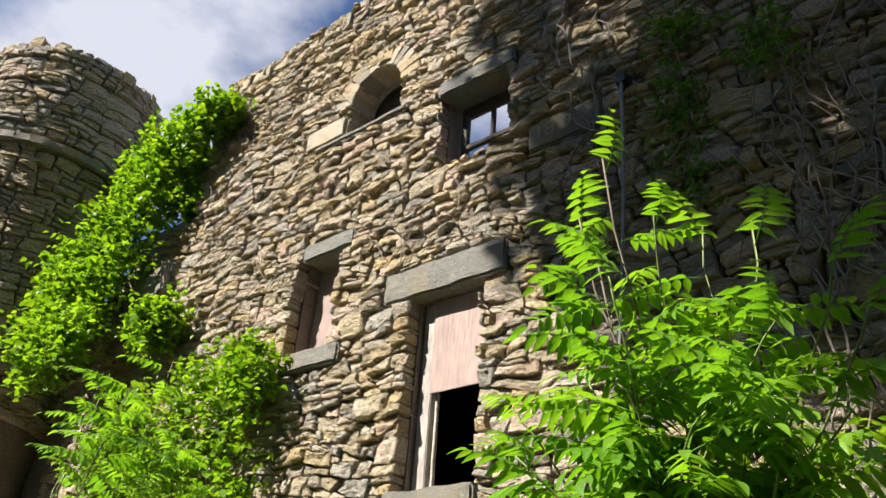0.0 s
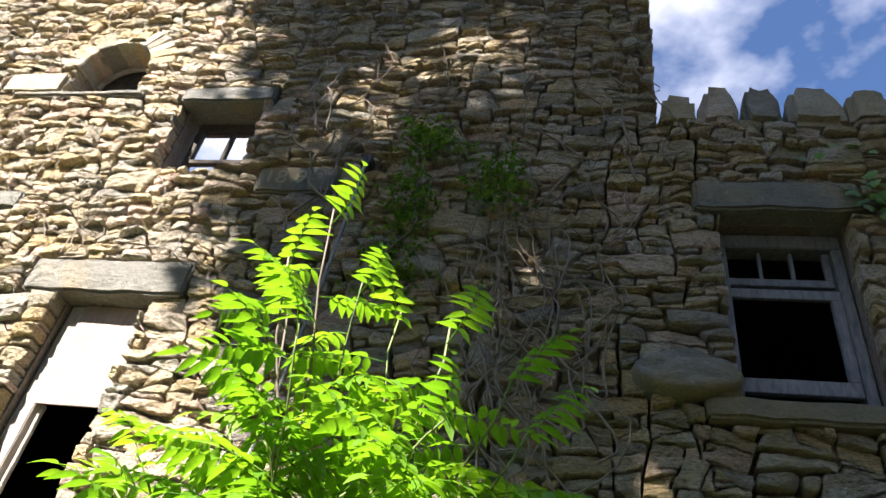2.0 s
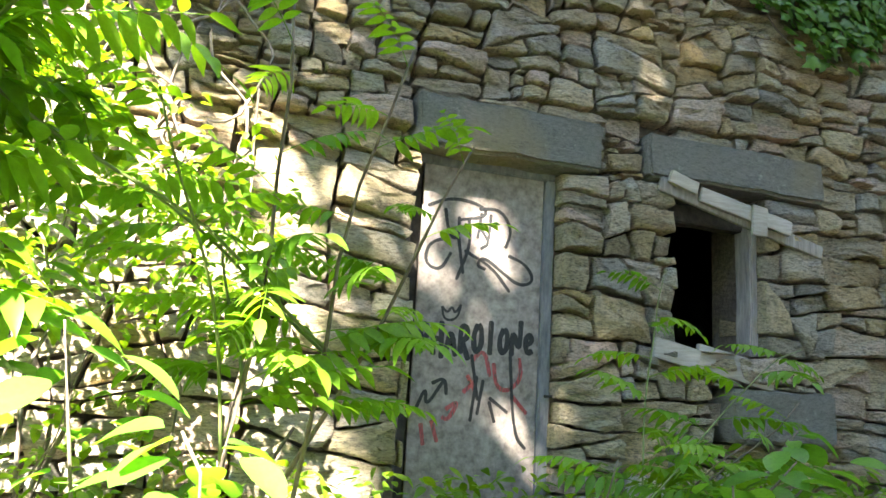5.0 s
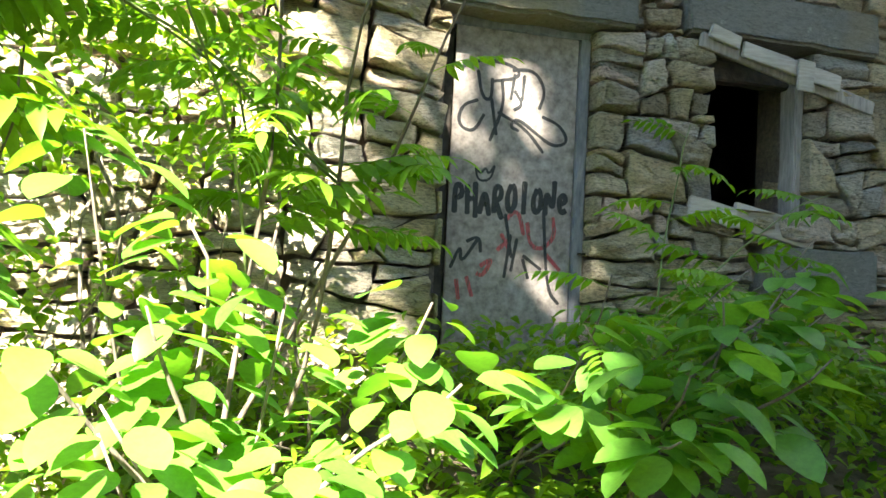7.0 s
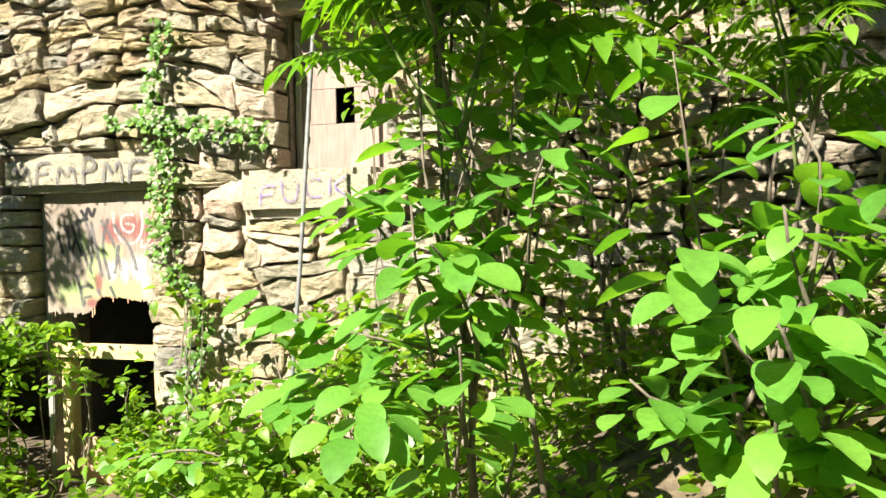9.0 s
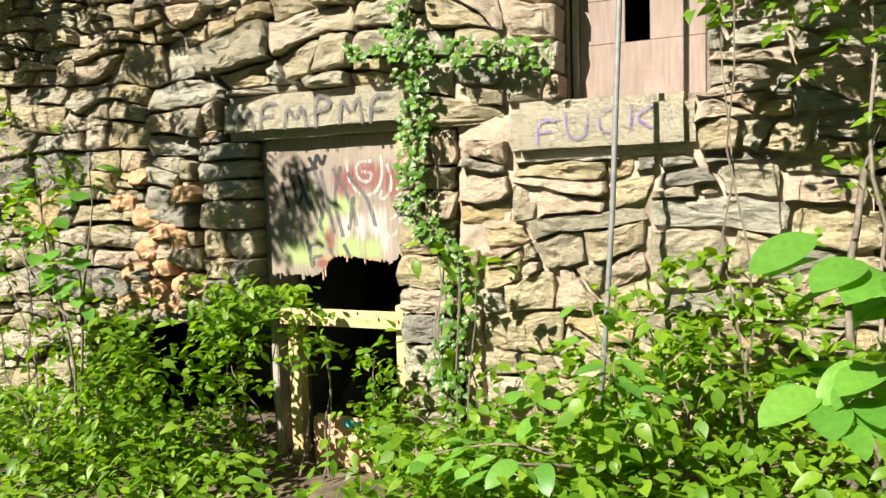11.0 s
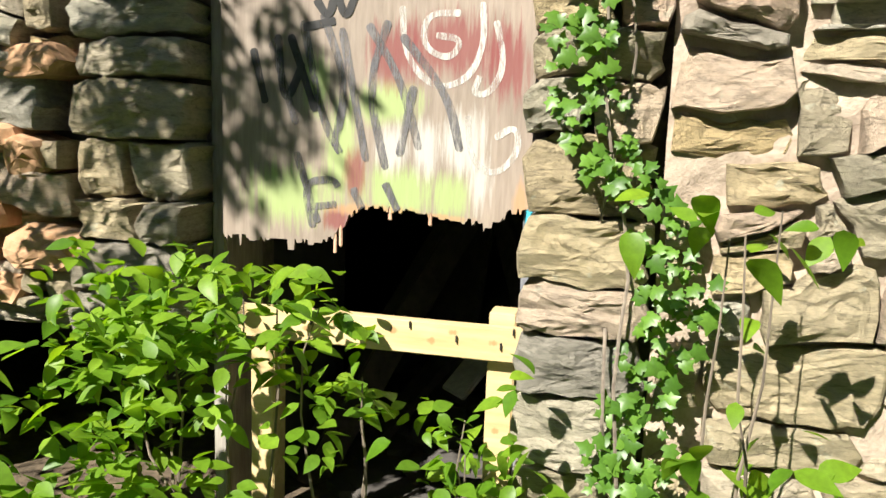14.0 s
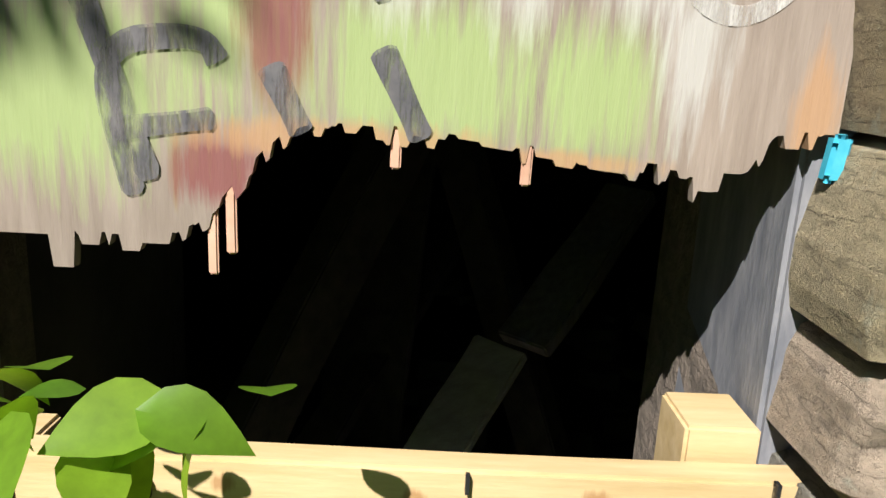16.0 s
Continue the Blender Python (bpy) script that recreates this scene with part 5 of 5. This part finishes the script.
bush("leafy_bush", "dense small-leaved bush beside the cellar door", [(-0.15, -0.95, 0.65, 0.5, 0.4, 0.55), (-1.1, -0.7, 0.35, 0.5, 0.3, 0.35), (-0.45, -0.5, 0.3, 0.4, 0.25, 0.35), (-0.9, -0.4, 0.55, 0.5, 0.18, 0.3), (0.22, -0.5, 0.85, 0.3, 0.2, 0.28), (-0.9, -1.0, 0.7, 0.7, 0.5, 0.7), (-1.0, -0.9, 1.6, 0.6, 0.4, 0.6), (0.05, -0.6, 0.3, 0.35, 0.3, 0.35), (0.16, -0.45, 1.0, 0.2, 0.12, 0.14)], 3300, 8, 0.066, 0.038, stems=14)
broad_shrub((-0.75, -0.75, 0.1), [(-0.42, -0.85, 1.80), (-0.65, -1.0, 1.65), (-0.9, -0.8, 1.85), (-0.55, -0.9, 1.35), (-1.1, -0.9, 1.5)], 23, "slender shrub with broad leaves beside the door", 9, 0.8)
bush("leafy_bush", "slender leafy sprig growing across the doorway", [(0.45, -0.3, 0.98, 0.16, 0.06, 0.07), (0.24, -0.16, 1.03, 0.14, 0.05, 0.08), (0.58, -0.26, 0.80, 0.10, 0.04, 0.05), (0.90, -0.2, 0.62, 0.07, 0.05, 0.28)], 190, 28, 0.068, 0.042, stems=6)
bush("leafy_bush", "leafy shoots rising before the door post", [(0.92, -0.12, 0.45, 0.08, 0.05, 0.3), (0.86, -0.16, 0.25, 0.12, 0.06, 0.25)], 280, 33, 0.07, 0.042, stems=5)
bush("leafy_bush", "thin leafy sapling against the wall", [(1.5, -0.36, 1.25, 0.12, 0.08, 0.12), (1.55, -0.36, 0.7, 0.1, 0.08, 0.2)], 45, 29, 0.09, 0.05, stems=3)
bush("leafy_bush", "weedy bush at the wall's foot", [(1.7, -0.8, 0.35, 0.5, 0.35, 0.35), (2.3, -1.1, 0.55, 0.5, 0.4, 0.45), (1.3, -1.5, 0.15, 0.4, 0.4, 0.2), (2.6, -0.5, 0.9, 0.4, 0.3, 0.5), (2.25, -1.35, 0.3, 0.5, 0.35, 0.22), (2.9, -1.5, 0.45, 0.5, 0.35, 0.3)], 4600, 9, 0.07, 0.045, stems=14)
bush("leafy_bush", "tangled undergrowth before the wall", [(3.2, -0.8, 0.9, 0.7, 0.4, 0.6), (4.2, -0.9, 1.3, 0.7, 0.4, 0.6), (3.7, -0.8, 2.2, 0.8, 0.4, 0.9), (4.3, -0.7, 2.6, 0.6, 0.3, 0.6), (3.6, -0.9, 3.1, 0.6, 0.4, 0.5), (2.9, -0.6, 2.7, 0.4, 0.3, 0.6), (3.7, -1.7, 2.6, 0.6, 0.4, 0.5)], 5600, 10, 0.065, 0.038, stems=9)
bush("leafy_bush", "undergrowth in front of the door and window", [(6.0, -0.9, 1.25, 0.8, 0.5, 0.35), (7.2, -1.0, 1.4, 0.9, 0.6, 0.45), (8.3, -0.9, 1.3, 0.7, 0.5, 0.35), (5.1, -1.1, 1.0, 0.6, 0.5, 0.4), (5.5, -1.7, 0.9, 0.5, 0.4, 0.3)], 4800, 12, 0.08, 0.04, stems=16)
bush("climbing_vine", "great bright green vine hanging between tower and wall", [(-4.75, -0.4, 9.3, 0.75, 0.4, 0.6), (-5.3, -0.4, 8.55, 0.8, 0.5, 0.8), (-5.5, -0.6, 7.5, 0.8, 0.5, 0.8), (-5.4, -0.8, 6.55, 0.8, 0.4, 0.7), (-4.65, 0.15, 8.7, 0.3, 0.4, 0.8), (-5.8, -0.3, 9.3, 0.6, 0.4, 0.5), (-3.95, -0.3, 9.65, 0.35, 0.25, 0.25), (-5.1, -1.1, 5.7, 0.7, 0.4, 0.6), (-3.96, -0.35, 6.05, 0.3, 0.2, 0.3), (-6.0, -0.8, 7.0, 0.5, 0.4, 0.9)], 21000, 13, 0.105, 0.07, stems=0, category="vine")
bush("climbing_vine", "leafy vine climbing the wall's lower end", [(-1.85, -0.35, 4.9, 0.4, 0.2, 0.5), (-2.6, -0.4, 4.6, 0.5, 0.25, 0.8), (-2.9, -0.45, 3.8, 0.7, 0.3, 0.9), (-1.9, -0.35, 3.7, 0.6, 0.25, 0.8), (-3.8, -0.5, 4.4, 0.7, 0.3, 0.9)], 6000, 14, 0.085, 0.055, stems=0, category="vine")
bush("climbing_vine", "dark shaded tuft of creeper on the wall", [(3.2, -0.16, 7.2, 0.35, 0.14, 0.25), (3.75, -0.16, 6.7, 0.3, 0.14, 0.35), (3.0, -0.12, 6.5, 0.25, 0.1, 0.4), (3.0, -0.1, 5.8, 0.3, 0.08, 0.5)], 1700, 15, 0.06, 0.026, M_IVY, 0, category="vine")


# ---- creepers flat on the wall ----
def creeper(name, label, inside, box, count, seed, length, mat=None, runs=()):
    rng = random.Random(seed)
    t = thing(name, label, "creeper")

    def pick():
        for _ in range(30):
            x, z = rng.uniform(box[0], box[1]), rng.uniform(box[2], box[3])
            if rng.random() < inside(x, z) and not any(in_rect(x, z, r) for r in OPENINGS):
                return Vector((x, -0.10 - rng.random() * 0.07, z))
        return None
    tagged(pydata("leaves", *leaf_cloud(count, pick, rng, length, length * 0.85, True), mat or M_IVY, t, smooth=True), kind="stuff")
    for a, b in runs:
        pydata("runner", *tube_data(wander((a[0], -0.08, a[1]), (b[0], -0.08, b[1]), 14, 0.12, rng), 0.006, 0.003, 5), M_TWIG, t)
    return t


def creeper_right(x, z):
    edge = 6.15 + max(0, 6.9 - z) * 0.75 + 0.25 * noise.noise(Vector((x * 1.5, z * 1.5, 8)))
    patch = noise.noise(Vector((x * 1.7, z * 1.7, 2)))
    return smooth(edge - 0.1, edge + 0.7, x) * (1.0 if patch > -0.18 else 0.08) * smooth(4.3, 4.8, z) * (0.35 + 0.65 * smooth(7.1, 6.4, z))


creeper("wall_creeper", "green five-leaved creeper spreading over shaded stones", creeper_right, (6.0, 9.4, 4.3, 7.2), 2900, 16, 0.11, None, [((8.2, 4.5), (6.4, 6.8)), ((8.6, 4.5), (7.6, 6.8)), ((7.6, 4.7), (6.9, 5.7))])


def ivy_strip(x, z):
    line = 1.12 + 0.22 * smooth(1.9, 1.0, z) + 0.05 * math.sin(z * 7)
    side = 1.0 if 2.15 < z < 2.42 and 0.75 < x < 1.9 and abs(z - 2.42 + (x - 0.75) * 0.15) < 0.07 else 0.0
    return max(side, 1.0 if abs(x - line) < 0.085 * (0.6 + 0.8 * abs(noise.noise(Vector((x * 4, z * 4, 0))))) + 0.02 else 0.0)


creeper("wall_ivy", "glossy ivy strand climbing beside the cellar door", ivy_strip, (0.7, 2.0, 0.2, 3.0), 640, 17, 0.047, None, [((1.34, 0.1), (1.12, 2.2)), ((1.3, 0.1), (1.2, 1.9))])

rng = random.Random(31)
vine = thing("bare_vines", "tangle of bare grey vine stems clinging to the wall", "vine")
for i in range(30):
    x = rng.uniform(3.7, 4.7) if i < 22 else rng.choice((2.4, 3.1, 5.05)) + rng.uniform(-0.3, 0.1)
    z0, z1 = (rng.uniform(2.6, 4.6), rng.uniform(5.5, 8.8)) if i < 22 else (rng.uniform(5.6, 7.2), rng.uniform(8.6, 9.9))
    pydata("vine_stem", *tube_data([Vector((p.x, -0.105 - 0.03 * rng.random(), p.z)) for p in wander((x + rng.uniform(-0.2, 0.2), 0, z0), (min(5.08, x + rng.uniform(-0.6, 0.3)), 0, z1), 34, 0.42, rng, 2.6)], rng.uniform(0.006, 0.013), 0.004, 5), M_TWIG, vine, smooth=True)
fine = []
for i in range(420):
    x, z = rng.uniform(-4.2, 9.2), rng.uniform(5.6, 10.2)
    if x > STEP and z > TOP_R or x > STEP and rng.random() < 0.5:
        continue
    w = rng.uniform(0, 6.28)
    L = rng.uniform(0.3, 1.1)
    a = Vector((x, 0, z))
    b = a + Vector((math.cos(w) * L, 0, math.sin(w) * L))
    if any(in_rect(p.x, p.z, r, 0.15) for r in OPENINGS for p in (a, b, (a + b) / 2)):
        continue
    if b.z > TOP or (b.x > STEP and b.z > TOP_R) or b.x < LEFT:
        continue
    fine.append(tube_data([Vector((p.x, -0.075 - 0.03 * rng.random(), p.z)) for p in wander(a, b, 7, 0.22, rng, 2.5)], rng.uniform(0.003, 0.006), 0.002, 4))
tagged(pydata("hair_tangle", *join_data(fine), M_TWIG, vine, "dry hair-thin stems"), kind="stuff")
cable = thing("hanging_cable", "grey cable hanging down the wall past the window", "cable")
pydata("upper_length", *tube_data([(2.55, -0.14, 6.95), (2.53, -0.14, 6.3), (2.50, -0.15, 5.65), (2.42, -0.16, 4.6), (2.32, -0.2, 3.5), (2.27, -0.3, 2.5), (2.25, -0.43, 1.52), (2.22, -0.5, 0.9), (2.16, -0.55, 0.1)], 0.018, 0.011, 8), M_PIPE, cable, smooth=True)
part("bracket", rough_box(2.50, 2.60, -0.16, -0.02, 6.90, 7.02, 0.01, 0.004, 2), M_BLACK, cable, "dark iron bracket")
cane = thing("bare_canes", "bare woody stems rising in the undergrowth", "stems")
for i in range(8):
    x, y = rng.uniform(2.7, 4.9), rng.uniform(-1.2, -0.4)
    pydata("cane", *tube_data(wander((x, y, ground_z(x, y) - 0.05), (x + rng.uniform(-0.4, 0.4), y - rng.uniform(-0.1, 0.5), rng.uniform(1.6, 3.4)), 9, 0.18, rng), rng.uniform(0.008, 0.022), 0.006, 6), M_TWIG if i % 3 else M_BARK, cane, smooth=True)
# low weeds over the ground
wrng = random.Random(41)


def weed_place():
    x, y = wrng.uniform(-3, 8.5), -abs(wrng.gauss(0, 1.6)) - 0.15
    if abs(x - 0.55) < 0.4 and y > -0.9:
        return None
    return Vector((x, y, ground_z(x, y) + wrng.random() ** 2 * (0.42 if y > -1.3 else 0.2)))


tagged(pydata("weeds", *leaf_cloud(15000, weed_place, wrng, 0.09, 0.04), M_BUSH, smooth=True), "low green weeds and seedlings over the ground", "weeds", kind="stuff")


# ---- the tall tree behind the path that shades the wall ----
# gaps in the crown through which the sun falls
CROWN_GAPS = [(7.4, 4.15, 0.8), (7.2, 1.6, 0.7), (6.2, 2.9, 0.78), (2.7, 8.2, 0.85), (3.5, 8.9, 0.9), (2.2, 7.6, 0.6), (4.0, 7.9, 0.5)]


def shade(x, z):
    edge = 1.7 if z > 5.6 else 1.7 + 1.35 * (5.6 - z) ** 1.6
    edge = min(edge, 5.62 if z > 0.4 else 6.9)
    if any(math.hypot(x - a, z - b) < r for a, b, r in CROWN_GAPS) or noise.noise(Vector((x * 1.1, z * 1.1, 15))) > (0.42 if z > 0.4 else 0.15):
        return False
    if z > 7:
        edge -= 0.25 * (z - 7)
    return x > edge + 0.5 * noise.noise(Vector((x, z, 5)))


def shade_tree():
    rng = random.Random(51)
    t = thing("shade_tree", "tall leafy tree standing behind the path", "tree")
    places = []
    while len(places) < 1200:
        x, z = rng.uniform(0.2, 12.5), rng.uniform(-3.2, 12.0)
        if not shade(x, z):
            continue
        d = rng.uniform(9.5, 14.5)
        k = d / -SUN.y
        places.append(Vector((x, 0, z)) + SUN * k)
    mid = sum(places, Vector()) / len(places)
    foot = Vector((mid.x + 0.6, mid.y, ground_z(mid.x + 0.6, mid.y) - 0.1))
    trunk = wander(foot, mid, 10, 0.4, rng, 0.3)
    pydata("trunk", *tube_data(trunk, 0.45, 0.18, 12), M_BARK, t, smooth=True)
    limbs = []
    for p in places[::11]:
        limbs.append(tube_data(wander(trunk[rng.randint(5, 9)], p, 6, 0.5, rng, 0.5), 0.10, 0.02, 6))
    pydata("limb_spread", *join_data(limbs), M_BARK, t)

    def pick():
        return rng.choice(places) + Vector((rng.gauss(0, 1), rng.gauss(0, 1), rng.gauss(0, 1))) * 0.30
    tagged(pydata("crown", *leaf_cloud(34000, pick, rng, 0.34, 0.24), M_CROWN, t), kind="stuff")


shade_tree()


# ---- unseen woods added to close the place behind the path and cut sky light ----
def woods():
    rng = random.Random(61)
    line = [(-34 + i * 1.15, -19.0 - 2.5 * math.sin(i * 0.7)) for i in range(44)] + [(17 + 2 * math.sin(i), -18 + i * 1.3) for i in range(16)]
    clumps = []
    for x, y in line:
        for _ in range(9):
            clumps.append(Vector((x + rng.gauss(0, 1.0), y + rng.gauss(0, 1.2), ground_z(x, y) + rng.uniform(0.5, 14.0 if y < -15 else 12.0))))

    def pick():
        return rng.choice(clumps) + Vector((rng.gauss(0, 1), rng.gauss(0, 1), rng.gauss(0, 1))) * 0.75
    tagged(pydata("woods", *leaf_cloud(16000, pick, rng, 0.85, 0.6), M_CROWN), "unseen leafy woods added behind the path to cut sky light", "woods", kind="stuff")


woods()

# ---- the wall's stones, last ----
tagged(pydata("stones", *join_data(REST), M_STONE, wall_front), "uneven tan, ochre and grey rubble stones", kind="stuff")
for vs, fs in SINGLE:
    pydata("stone", vs, fs, M_STONE_P, wall_front)
